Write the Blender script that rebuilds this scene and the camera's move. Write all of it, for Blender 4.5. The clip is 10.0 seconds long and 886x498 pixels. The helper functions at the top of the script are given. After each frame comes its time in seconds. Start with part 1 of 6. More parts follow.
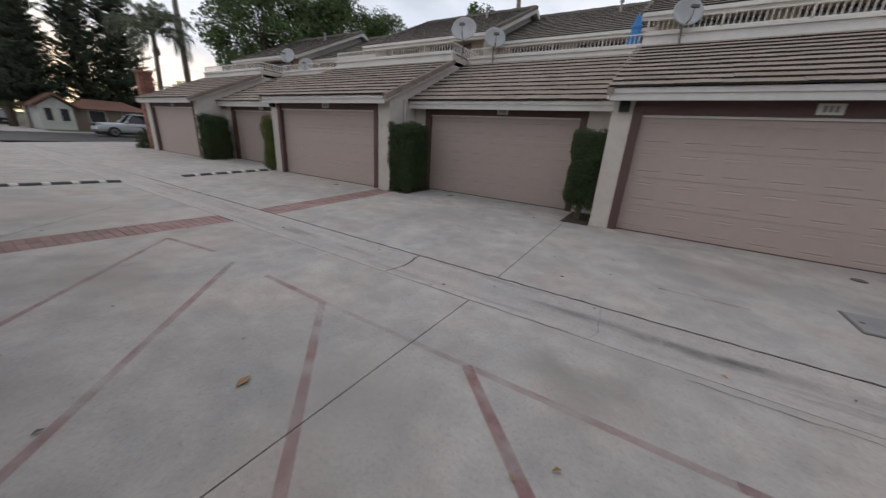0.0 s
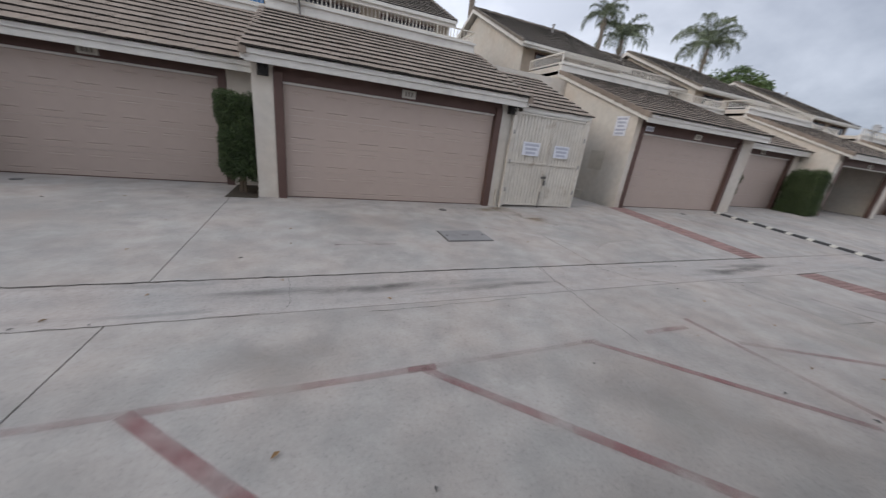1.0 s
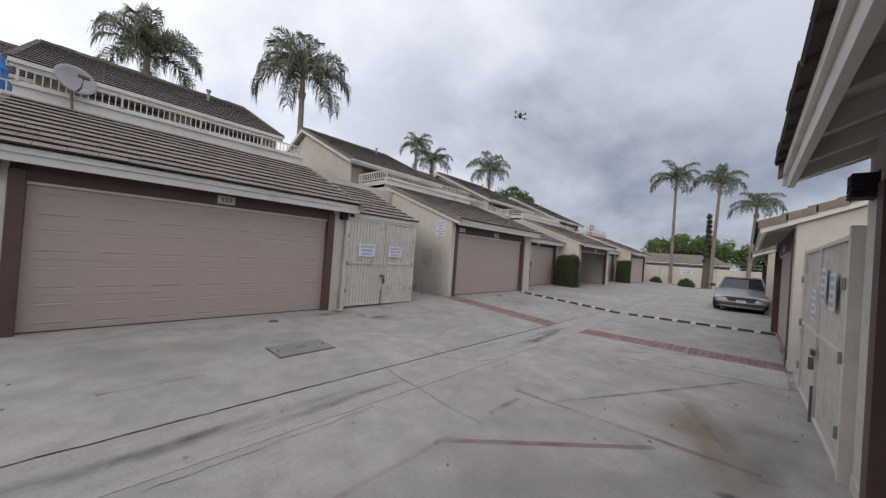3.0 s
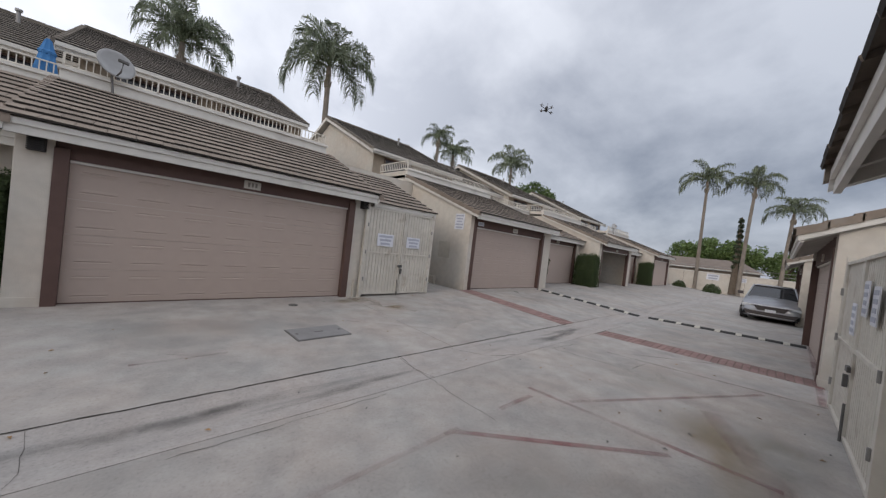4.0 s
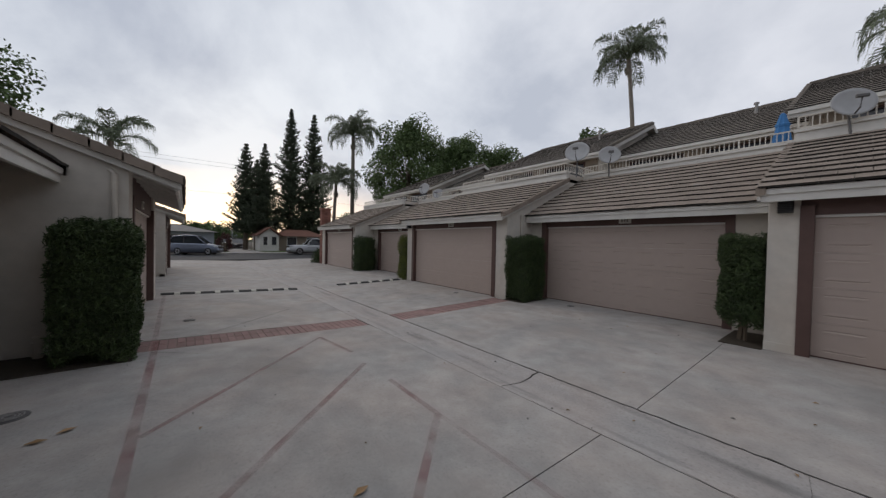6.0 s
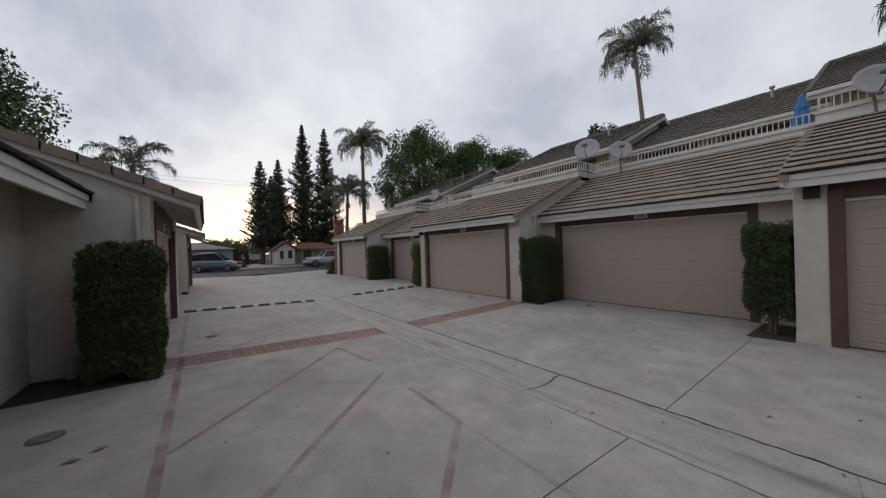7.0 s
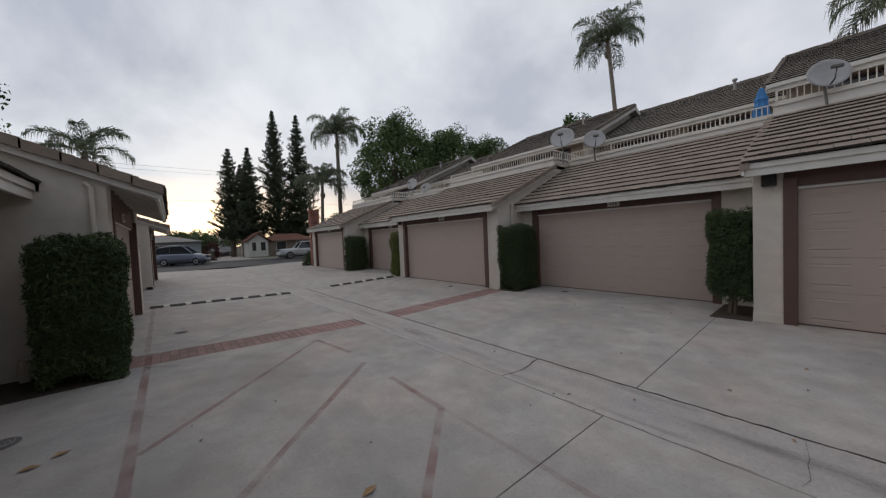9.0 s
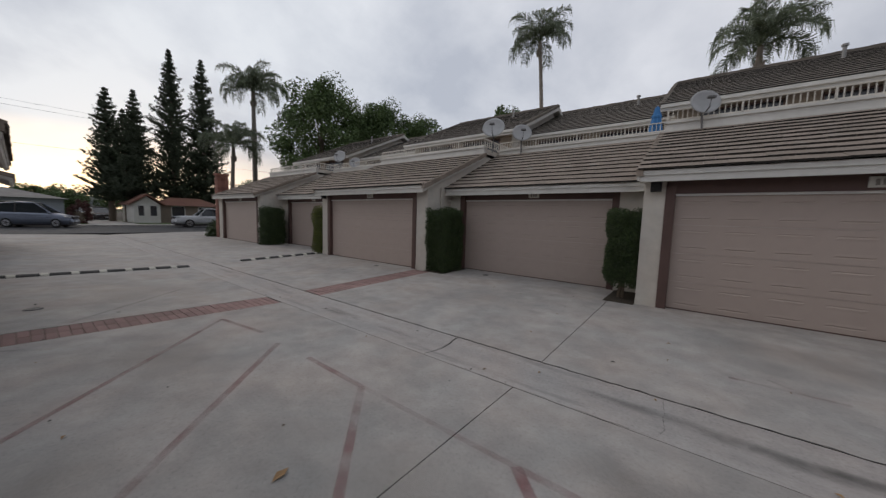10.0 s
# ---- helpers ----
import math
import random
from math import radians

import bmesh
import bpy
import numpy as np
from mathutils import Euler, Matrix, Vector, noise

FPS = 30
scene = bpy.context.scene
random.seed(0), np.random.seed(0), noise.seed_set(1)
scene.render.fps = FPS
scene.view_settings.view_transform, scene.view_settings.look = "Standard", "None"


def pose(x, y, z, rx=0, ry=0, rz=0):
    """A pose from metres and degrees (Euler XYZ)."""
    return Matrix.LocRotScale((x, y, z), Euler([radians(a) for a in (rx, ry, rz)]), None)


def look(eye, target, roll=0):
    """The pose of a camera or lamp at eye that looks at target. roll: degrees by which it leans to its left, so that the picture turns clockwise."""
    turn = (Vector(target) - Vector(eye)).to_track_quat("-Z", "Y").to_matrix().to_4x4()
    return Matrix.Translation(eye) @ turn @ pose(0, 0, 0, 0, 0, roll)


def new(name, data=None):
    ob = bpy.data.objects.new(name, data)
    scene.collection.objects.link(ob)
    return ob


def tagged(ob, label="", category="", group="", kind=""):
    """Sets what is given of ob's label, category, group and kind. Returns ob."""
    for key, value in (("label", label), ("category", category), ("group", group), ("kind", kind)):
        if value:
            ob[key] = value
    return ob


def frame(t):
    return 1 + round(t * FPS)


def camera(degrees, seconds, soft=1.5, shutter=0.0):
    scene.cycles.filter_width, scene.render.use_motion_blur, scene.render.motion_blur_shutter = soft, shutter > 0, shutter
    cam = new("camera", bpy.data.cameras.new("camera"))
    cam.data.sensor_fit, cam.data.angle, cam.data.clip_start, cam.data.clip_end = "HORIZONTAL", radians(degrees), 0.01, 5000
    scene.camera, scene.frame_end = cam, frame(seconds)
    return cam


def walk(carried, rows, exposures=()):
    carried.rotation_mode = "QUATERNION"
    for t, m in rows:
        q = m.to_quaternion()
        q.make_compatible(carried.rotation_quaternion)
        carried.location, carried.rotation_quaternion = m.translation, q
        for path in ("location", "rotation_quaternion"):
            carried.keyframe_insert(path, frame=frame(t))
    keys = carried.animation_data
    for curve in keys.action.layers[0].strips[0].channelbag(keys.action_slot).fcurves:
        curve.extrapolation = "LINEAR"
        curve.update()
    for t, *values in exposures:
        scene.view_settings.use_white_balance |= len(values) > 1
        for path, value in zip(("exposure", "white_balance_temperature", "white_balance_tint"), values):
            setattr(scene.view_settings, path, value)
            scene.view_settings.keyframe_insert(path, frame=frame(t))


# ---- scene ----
def aim(x, y, z, yaw, pitch, roll):
    return pose(x, y, z, 90 + pitch, 0, yaw) @ pose(0, 0, 0, 0, 0, roll)


cam = camera(107.0, 10.0, soft=1.3, shutter=0.15)
walk(cam, [
    (0.0, aim(-0.104, -0.068, 1.203, 31.16, -18.78, 3.63)),
    (0.5, aim(-0.109, -0.032, 1.189, 6.61, -20.69, 5.00)),
    (1.0, aim(0.018, -0.021, 1.202, -22.54, -18.95, 6.88)),
    (1.5, aim(0.158, -0.031, 1.222, -40.79, -11.49, 6.21)),
    (2.0, aim(0.187, -0.055, 1.230, -50.45, -4.50, 3.50)),
    (2.5, aim(0.159, -0.066, 1.240, -48.74, -0.84, 3.35)),
    (2.7, aim(0.158, -0.062, 1.239, -47.97, 0.22, 3.51)),
    (3.8, aim(0.153, -0.040, 1.237, -44.52, 0.06, 5.99)),
    (4.0, aim(0.152, -0.036, 1.236, -44.15, -0.99, 6.74)),
    (4.5, aim(0.171, -0.038, 1.249, -39.16, -2.12, 6.86)),
    (4.8, aim(0.089, -0.064, 1.251, -27.40, -0.76, 4.96)),
    (5.0, aim(0.035, -0.082, 1.252, -11.79, 0.41, 2.99)),
    (5.2, aim(0.010, -0.110, 1.259, 9.30, 0.75, 1.30)),
    (5.5, aim(-0.027, -0.152, 1.270, 34.21, 0.78, 0.74)),
    (5.7, aim(-0.043, -0.154, 1.272, 43.80, 0.06, 1.42)),
    (6.0, aim(-0.066, -0.158, 1.274, 51.90, -1.08, 1.19)),
    (6.2, aim(-0.067, -0.156, 1.275, 53.84, -1.55, 0.56)),
    (7.3, aim(-0.075, -0.144, 1.278, 53.39, 0.42, -2.52)),
    (7.5, aim(-0.076, -0.142, 1.279, 52.32, 0.45, -2.89)),
    (8.0, aim(-0.075, -0.136, 1.271, 49.75, 0.11, -3.25)),
    (8.5, aim(-0.087, -0.144, 1.270, 49.59, -1.11, -3.09)),
    (9.0, aim(-0.095, -0.148, 1.267, 50.48, -2.11, -2.46)),
    (9.5, aim(-0.118, -0.150, 1.255, 48.00, -3.93, -1.48)),
    (10.0, aim(-0.128, -0.148, 1.250, 37.76, -5.47, 1.67)),
], exposures=[(0.0, 0.20, 6520, 12), (1.0, 0.47, 6380, 12), (2.5, 0.34, 6490, 12), (4.0, 0.32, 6530, 12), (4.5, 0.32, 6510, 12), (5.0, 0.12, 6460, 12), (5.5, -0.06, 6470, 12), (6.0, -0.19, 6540, 12), (7.5, -0.22, 6590, 12), (9.0, -0.24, 6590, 12), (10.0, -0.27, 6580, 12)])

# ---- light ----
SUN_EL, SUN_AZ = 9.0, 79.0      # a low sun behind cloud, beyond the street end (-x)
world = bpy.data.worlds.new("sky")
scene.world = world
world.use_nodes = True
wt = world.node_tree
wt.nodes.clear()


def wnode(kind, **kw):
    n = wt.nodes.new(kind)
    for k, v in kw.items():
        if k in n.inputs:
            n.inputs[k].default_value = v
    return n


def ramp(tree, stops, src):
    n = tree.nodes.new("ShaderNodeValToRGB")
    els = n.color_ramp.elements
    while len(els) < len(stops):
        els.new(0.5)
    for e, (p, c) in zip(els, stops):
        e.position = p
        e.color = (*c, 1) if len(c) == 3 else c
    tree.links.new(src, n.inputs[0])
    return n


sky = wnode("ShaderNodeTexSky")
sky.sky_type, sky.sun_disc = "NISHITA", False
sky.sun_elevation, sky.sun_rotation = radians(SUN_EL), radians(-90 + 8)
coord = wnode("ShaderNodeTexCoord")
sep = wnode("ShaderNodeSeparateXYZ")
wt.links.new(coord.outputs["Generated"], sep.inputs[0])
# cloud layer: project the direction on a flat deck, so that clouds flatten to the horizon
zc = wnode("ShaderNodeMath"); zc.operation = "ADD"; zc.inputs[1].default_value = 0.50
za = wnode("ShaderNodeMath"); za.operation = "ABSOLUTE"
wt.links.new(sep.outputs["Z"], za.inputs[0]); wt.links.new(za.outputs[0], zc.inputs[0])
px = wnode("ShaderNodeMath"); px.operation = "DIVIDE"
py = wnode("ShaderNodeMath"); py.operation = "DIVIDE"
wt.links.new(sep.outputs["X"], px.inputs[0]); wt.links.new(zc.outputs[0], px.inputs[1])
wt.links.new(sep.outputs["Y"], py.inputs[0]); wt.links.new(zc.outputs[0], py.inputs[1])
deck = wnode("ShaderNodeCombineXYZ")
wt.links.new(px.outputs[0], deck.inputs[0]); wt.links.new(py.outputs[0], deck.inputs[1])
cn = wnode("ShaderNodeTexNoise", Scale=1.7, Detail=7.0, Roughness=0.55, Distortion=0.2)
wt.links.new(deck.outputs[0], cn.inputs["Vector"])
# west is bright, east is slate grey
we = wnode("ShaderNodeMapRange"); we.inputs[1].default_value, we.inputs[2].default_value = -1.0, 1.0
wt.links.new(sep.outputs["X"], we.inputs[0])
light_c = ramp(wt, [(0.0, (0.92, 0.985, 1.05)), (0.35, (0.90, 0.94, 1.01)), (0.72, (0.84, 0.88, 0.95)), (1.0, (0.40, 0.44, 0.51))], we.outputs[0])
dark_c = ramp(wt, [(0.0, (0.54, 0.60, 0.705)), (0.35, (0.60, 0.65, 0.74)), (0.72, (0.56, 0.60, 0.68)), (1.0, (0.18, 0.21, 0.27))], we.outputs[0])
cm = ramp(wt, [(0.37, (0, 0, 0)), (0.61, (1, 1, 1))], cn.outputs["Fac"])
mix1 = wnode("ShaderNodeMixRGB")
wt.links.new(cm.outputs[0], mix1.inputs[0]); wt.links.new(dark_c.outputs[0], mix1.inputs[1]); wt.links.new(light_c.outputs[0], mix1.inputs[2])
# the break in the cloud over the western horizon
dotn = wnode("ShaderNodeVectorMath"); dotn.operation = "DOT_PRODUCT"
dotn.inputs[1].default_value = (-math.cos(radians(4)) * math.cos(radians(1)), math.sin(radians(4)), math.sin(radians(2)))
wt.links.new(coord.outputs["Generated"], dotn.inputs[0])
low = ramp(wt, [(0.0, (1, 1, 1)), (0.08, (0.8, 0.8, 0.8)), (0.17, (0, 0, 0))], za.outputs[0])
glow = ramp(wt, [(0.84, (0, 0, 0)), (0.96, (0.45, 0.45, 0.45)), (1.0, (1, 1, 1))], dotn.outputs["Value"])
gm = wnode("ShaderNodeMath"); gm.operation = "MULTIPLY"
wt.links.new(low.outputs[0], gm.inputs[0]); wt.links.new(glow.outputs[0], gm.inputs[1])
mix2 = wnode("ShaderNodeMixRGB"); mix2.inputs[2].default_value = (2.6, 2.0, 1.32, 1)
wt.links.new(gm.outputs[0], mix2.inputs[0]); wt.links.new(mix1.outputs[0], mix2.inputs[1])
bg_sky = wnode("ShaderNodeBackground", Strength=0.05)
bg_cloud = wnode("ShaderNodeBackground", Strength=1.08)
wt.links.new(sky.outputs[0], bg_sky.inputs[0]); wt.links.new(mix2.outputs[0], bg_cloud.inputs[0])
addw = wnode("ShaderNodeMixShader", Fac=0.88); outw = wnode("ShaderNodeOutputWorld")
wt.links.new(bg_sky.outputs[0], addw.inputs[1]); wt.links.new(bg_cloud.outputs[0], addw.inputs[2])
wt.links.new(addw.outputs[0], outw.inputs[0])

sun = new("sun", bpy.data.lights.new("sun", "SUN"))
sun.data.energy, sun.data.angle, sun.data.color = 0.7, radians(25), (1.0, 0.88, 0.75)
sun.matrix_world = look((-60, -4, 30), (0, 4, 0))

# ---- materials ----
MATS = {}


def mat(name, c1, c2=None, rough=0.8, metal=0.0, scale=6.0, bump=0.15, bscale=60.0, c3=None, big=0.6, spec=0.4, rnd=0.0, var=0.07, stretch=None, speck=0.0, tint=0.0):
    """Two-scale surface: large mottling between c1 and c2, fine grain bump, spots of c3, a random shift per piece."""
    if name in MATS:
        return MATS[name]
    m = bpy.data.materials.new(name)
    m.use_nodes = True
    t = m.node_tree
    b = t.nodes["Principled BSDF"]
    b.inputs["Roughness"].default_value, b.inputs["Metallic"].default_value = rough, metal
    b.inputs["Specular IOR Level"].default_value = spec
    tc = t.nodes.new("ShaderNodeTexCoord")
    geo = t.nodes.new("ShaderNodeNewGeometry")
    c2 = c2 or tuple(v * 0.8 for v in c1)
    n1 = t.nodes.new("ShaderNodeTexNoise")
    n1.inputs["Scale"].default_value, n1.inputs["Detail"].default_value, n1.inputs["Roughness"].default_value = big, 6, 0.65
    vec = geo.outputs["Position"]
    if stretch:
        mp = t.nodes.new("ShaderNodeMapping")
        mp.inputs["Scale"].default_value = stretch
        t.links.new(vec, mp.inputs["Vector"])
        vec = mp.outputs[0]
    t.links.new(vec, n1.inputs["Vector"])
    r1 = ramp(t, [(0.33, c1), (0.68, c2)], n1.outputs["Fac"])
    n2 = t.nodes.new("ShaderNodeTexNoise")
    n2.inputs["Scale"].default_value, n2.inputs["Detail"].default_value = scale, 8
    t.links.new(geo.outputs["Position"], n2.inputs["Vector"])
    mx = t.nodes.new("ShaderNodeMixRGB")
    mx.blend_type = "MULTIPLY"
    mx.inputs[0].default_value = 1.0
    r2 = ramp(t, [(0.3, (1 - var,) * 3), (0.7, (1 + var,) * 3)], n2.outputs["Fac"])
    t.links.new(r1.outputs[0], mx.inputs[1]); t.links.new(r2.outputs[0], mx.inputs[2])
    last = mx.outputs[0]
    if c3:
        n3 = t.nodes.new("ShaderNodeTexNoise")
        n3.inputs["Scale"].default_value, n3.inputs["Detail"].default_value = big * 2.7, 5
        t.links.new(vec, n3.inputs["Vector"])
        r3 = ramp(t, [(0.58, (0, 0, 0)), (0.75, (0.75, 0.75, 0.75))], n3.outputs["Fac"])
        m3 = t.nodes.new("ShaderNodeMixRGB")
        m3.inputs[2].default_value = (*c3, 1)
        t.links.new(r3.outputs[0], m3.inputs[0]); t.links.new(last, m3.inputs[1])
        last = m3.outputs[0]
    if speck:
        ns = t.nodes.new("ShaderNodeTexNoise")
        ns.inputs["Scale"].default_value, ns.inputs["Detail"].default_value, ns.inputs["Roughness"].default_value = 38.0, 4, 0.7
        t.links.new(geo.outputs["Position"], ns.inputs["Vector"])
        rs_ = ramp(t, [(0.30, (1 - 2.2 * speck,) * 3), (0.42, (1 - 0.4 * speck,) * 3), (0.60, (1 + 0.3 * speck,) * 3), (0.72, (1 + speck,) * 3)], ns.outputs["Fac"])
        ms = t.nodes.new("ShaderNodeMixRGB")
        ms.blend_type = "MULTIPLY"
        ms.inputs[0].default_value = 1.0
        t.links.new(last, ms.inputs[1]); t.links.new(rs_.outputs[0], ms.inputs[2])
        last = ms.outputs[0]
    if tint:
        nt = t.nodes.new("ShaderNodeTexNoise")
        nt.inputs["Scale"].default_value, nt.inputs["Detail"].default_value, nt.inputs["Roughness"].default_value = 0.9, 7, 0.62
        t.links.new(geo.outputs["Position"], nt.inputs["Vector"])
        rt = ramp(t, [(0.34, (1 - 1.3 * tint, 1 - 0.5 * tint, 1 - 0.1 * tint)), (0.5, (1, 1, 1)), (0.66, (1 + tint, 1 + 0.1 * tint, 1 - 0.5 * tint))], nt.outputs["Fac"])
        mt = t.nodes.new("ShaderNodeMixRGB")
        mt.blend_type = "MULTIPLY"
        mt.inputs[0].default_value = 1.0
        t.links.new(last, mt.inputs[1]); t.links.new(rt.outputs[0], mt.inputs[2])
        last = mt.outputs[0]
    if rnd:
        oi = t.nodes.new("ShaderNodeObjectInfo")
        ad = t.nodes.new("ShaderNodeMath"); ad.operation = "ADD"
        t.links.new(oi.outputs["Random"], ad.inputs[0]); t.links.new(geo.outputs["Random Per Island"], ad.inputs[1])
        fr = t.nodes.new("ShaderNodeMath"); fr.operation = "FRACT"
        t.links.new(ad.outputs[0], fr.inputs[0])
        hv = t.nodes.new("ShaderNodeHueSaturation")
        mr = t.nodes.new("ShaderNodeMapRange")
        mr.inputs[3].default_value, mr.inputs[4].default_value = 1 - rnd, 1 + rnd
        t.links.new(fr.outputs[0], mr.inputs[0]); t.links.new(mr.outputs[0], hv.inputs["Value"]); t.links.new(last, hv.inputs["Color"])
        last = hv.outputs[0]
    t.links.new(last, b.inputs["Base Color"])
    if bump:
        nb = t.nodes.new("ShaderNodeTexNoise")
        nb.inputs["Scale"].default_value, nb.inputs["Detail"].default_value = bscale, 6
        t.links.new(geo.outputs["Position"], nb.inputs["Vector"])
        bp = t.nodes.new("ShaderNodeBump")
        bp.inputs["Strength"].default_value, bp.inputs["Distance"].default_value = bump, 0.01
        t.links.new(nb.outputs["Fac"], bp.inputs["Height"]); t.links.new(bp.outputs[0], b.inputs["Normal"])
    MATS[name] = m
    return m


STUCCO = mat("stucco", (0.575, 0.53, 0.468), (0.515, 0.475, 0.42), rough=0.9, bump=0.45, bscale=90, c3=(0.47, 0.415, 0.345), big=0.45, var=0.06, tint=0.03)
DOOR = mat("door_paint", (0.435, 0.352, 0.305), (0.41, 0.332, 0.288), rough=0.5, bump=0.03, bscale=40, big=0.3, var=0.02)
TRIM = mat("brown_trim", (0.115, 0.067, 0.056), (0.088, 0.051, 0.043), rough=0.6, bump=0.2, bscale=30)
FASCIA = mat("fascia_paint", (0.66, 0.635, 0.59), (0.58, 0.56, 0.52), rough=0.6, bump=0.1, c3=(0.48, 0.46, 0.43), var=0.04)
TILE = mat("roof_tile", (0.264, 0.215, 0.177), (0.198, 0.163, 0.132), rough=0.92, bump=0.5, bscale=70, c3=(0.25, 0.23, 0.205), big=1.2, rnd=0.10)
TILE2 = mat("upper_roof_tile", (0.175, 0.150, 0.124), (0.130, 0.113, 0.095), rough=0.92, bump=0.4, bscale=70, big=0.8, c3=(0.20, 0.18, 0.15), rnd=0.18)
# near-black for the tile fronts: the shadow line under each course, put into colour
TILE_EDGE_SHADE = mat("tile_edge_shade", (0.045, 0.039, 0.034), (0.03, 0.027, 0.024), rough=1.0, bump=0.3)
CONC = mat("concrete", (0.372, 0.346, 0.322), (0.298, 0.279, 0.262), rough=0.85, bump=0.25, bscale=140, c3=(0.255, 0.236, 0.224), big=0.55, var=0.13, scale=3.4, speck=0.09, tint=0.048)
SWALE = mat("swale_concrete", (0.385, 0.356, 0.335), (0.30, 0.28, 0.266), rough=0.85, bump=0.2, bscale=140, c3=(0.19, 0.183, 0.176), big=0.9, var=0.07, stretch=(0.28, 2.2, 1.0), speck=0.13, tint=0.04)
ASPHALT = mat("asphalt", (0.055, 0.055, 0.058), (0.042, 0.042, 0.044), rough=0.9, bump=0.6, bscale=150)
EARTH = mat("earth", (0.05, 0.04, 0.028), (0.03, 0.024, 0.017), rough=1.0, bump=0.8, bscale=50)
RAIL = mat("rail_paint", (0.66, 0.62, 0.55), (0.58, 0.54, 0.48), rough=0.5, bump=0.05)
# brownish upper wall with the shade of the eave mixed into its colour
WALL_SHADED = mat("balcony_wall_shaded", (0.34, 0.28, 0.22), (0.28, 0.23, 0.18), rough=0.9, bump=0.4, bscale=90)
BRICK = mat("brick_paver", (0.268, 0.170, 0.155), (0.220, 0.142, 0.130), rough=0.9, bump=0.5, bscale=80, rnd=0.15)


# ---- building helpers ----
def link(name, bm, material, parent=None, label="", smooth=False):
    me = bpy.data.meshes.new(name)
    bmesh.ops.recalc_face_normals(bm, faces=bm.faces)
    bm.to_mesh(me)
    bm.free()
    if material:
        me.materials.append(material)
    if smooth:
        me.polygons.foreach_set("use_smooth", [True] * len(me.polygons))
    ob = new(name, me)
    ob.parent = parent
    if label:
        ob["label"] = label
    return ob


def part(name, bm, material, parent, label="", smooth=False):
    return link(name, bm, material, parent, label, smooth)


def thing(name, label, category, group="", at=(0, 0, 0)):
    e = new(name)
    e.location = at
    e.empty_display_size = 0.2
    return tagged(e, label, category, group)


def box(bm, x0, x1, y0, y1, z0, z1, bevel=0.0):
    r = bmesh.ops.create_cube(bm, size=1.0)
    for v in r["verts"]:
        v.co = Vector(((x0 + x1) / 2 + v.co.x * (x1 - x0), (y0 + y1) / 2 + v.co.y * (y1 - y0), (z0 + z1) / 2 + v.co.z * (z1 - z0)))
    if bevel:
        es = list({e for v in r["verts"] for e in v.link_edges})
        bmesh.ops.bevel(bm, geom=es, offset=bevel, segments=2, affect="EDGES", profile=0.7)


def prism(bm, pts, x0, x1):
    """A solid with the outline pts (y, z), from x0 to x1."""
    a = [bm.verts.new((x0, y, z)) for y, z in pts]
    b = [bm.verts.new((x1, y, z)) for y, z in pts]
    n = len(pts)
    bm.faces.new(a)
    bm.faces.new(b[::-1])
    for i in range(n):
        bm.faces.new((a[i], b[i], b[(i + 1) % n], a[(i + 1) % n]))


def tube(bm, pts, r0, r1=None, seg=8):
    """A round rod along pts, tapering from r0 to r1."""
    r1 = r0 if r1 is None else r1
    rings = []
    for i, p in enumerate(pts):
        p = Vector(p)
        d = (Vector(pts[min(i + 1, len(pts) - 1)]) - Vector(pts[max(i - 1, 0)])).normalized()
        u = d.orthogonal().normalized()
        w = d.cross(u)
        r = r0 + (r1 - r0) * i / max(1, len(pts) - 1)
        rings.append([bm.verts.new(p + (u * math.cos(2 * math.pi * k / seg) + w * math.sin(2 * math.pi * k / seg)) * r) for k in range(seg)])
    for a, b in zip(rings, rings[1:]):
        for k in range(seg):
            bm.faces.new((a[k], a[(k + 1) % seg], b[(k + 1) % seg], b[k]))
    bm.faces.new(rings[0][::-1])
    bm.faces.new(rings[-1])


class Side:
    """Which row of houses: the far row stands as drawn, base metres up; the near row is its mirror."""
    def __init__(self, mirrored, base):
        self.mir, self.base = mirrored, base

    def fit(self, bm):
        for v in bm.verts:
            if self.mir:
                v.co.y = 7.30 - v.co.y
            v.co.z += self.base

    def part(self, name, bm, material, parent, label=""):
        self.fit(bm)
        return part(name, bm, material, parent, label)


FAR, FAR_EAST, NEAR = Side(False, -0.40), Side(False, -0.28), Side(True, -0.42)


# ---- ground and paving ----
def ground_z(x, y):
    """The paving falls from both rows of garages to the swale; the far aprons lie higher towards the east."""
    if y < 3.3:
        z = -0.40 - 0.10 * min(1.0, max(0.0, (y + 0.8) / 3.73))
    else:
        up = min(1.0, max(0.0, (y - 3.72) / 3.9))
        z = -0.50 + up * (0.10 + 0.12 * min(1.0, max(0.0, (x - 4.3) / 4.4)))
    if 2.93 < y < 3.72:
        z -= 0.03 * math.sin(math.pi * (y - 2.93) / 0.79)
    return z


def lift(y, x=0.0):
    return ground_z(x, y)


YS = [-600, -60, -20, -8, -0.8, 1.1, 2.93, 3.12, 3.32, 3.52, 3.72, 5.0, 6.3, 7.62, 9.5, 20, 60, 600]
XS = [-900, -120, -60, -44, -31, -26, -13, 0, 4.3, 8.7, 14, 28, 41, 60, 200, 900]
bm = bmesh.new()
grid = [[bm.verts.new((x, y, ground_z(x, y) - 0.06)) for y in YS] for x in XS]
for i in range(len(XS) - 1):
    for j in range(len(YS) - 1):
        bm.faces.new((grid[i][j], grid[i + 1][j], grid[i + 1][j + 1], grid[i][j + 1]))
ground = tagged(link("ground", bm, EARTH), "bare brown earth ground reaching the horizon", "ground", kind="structure")

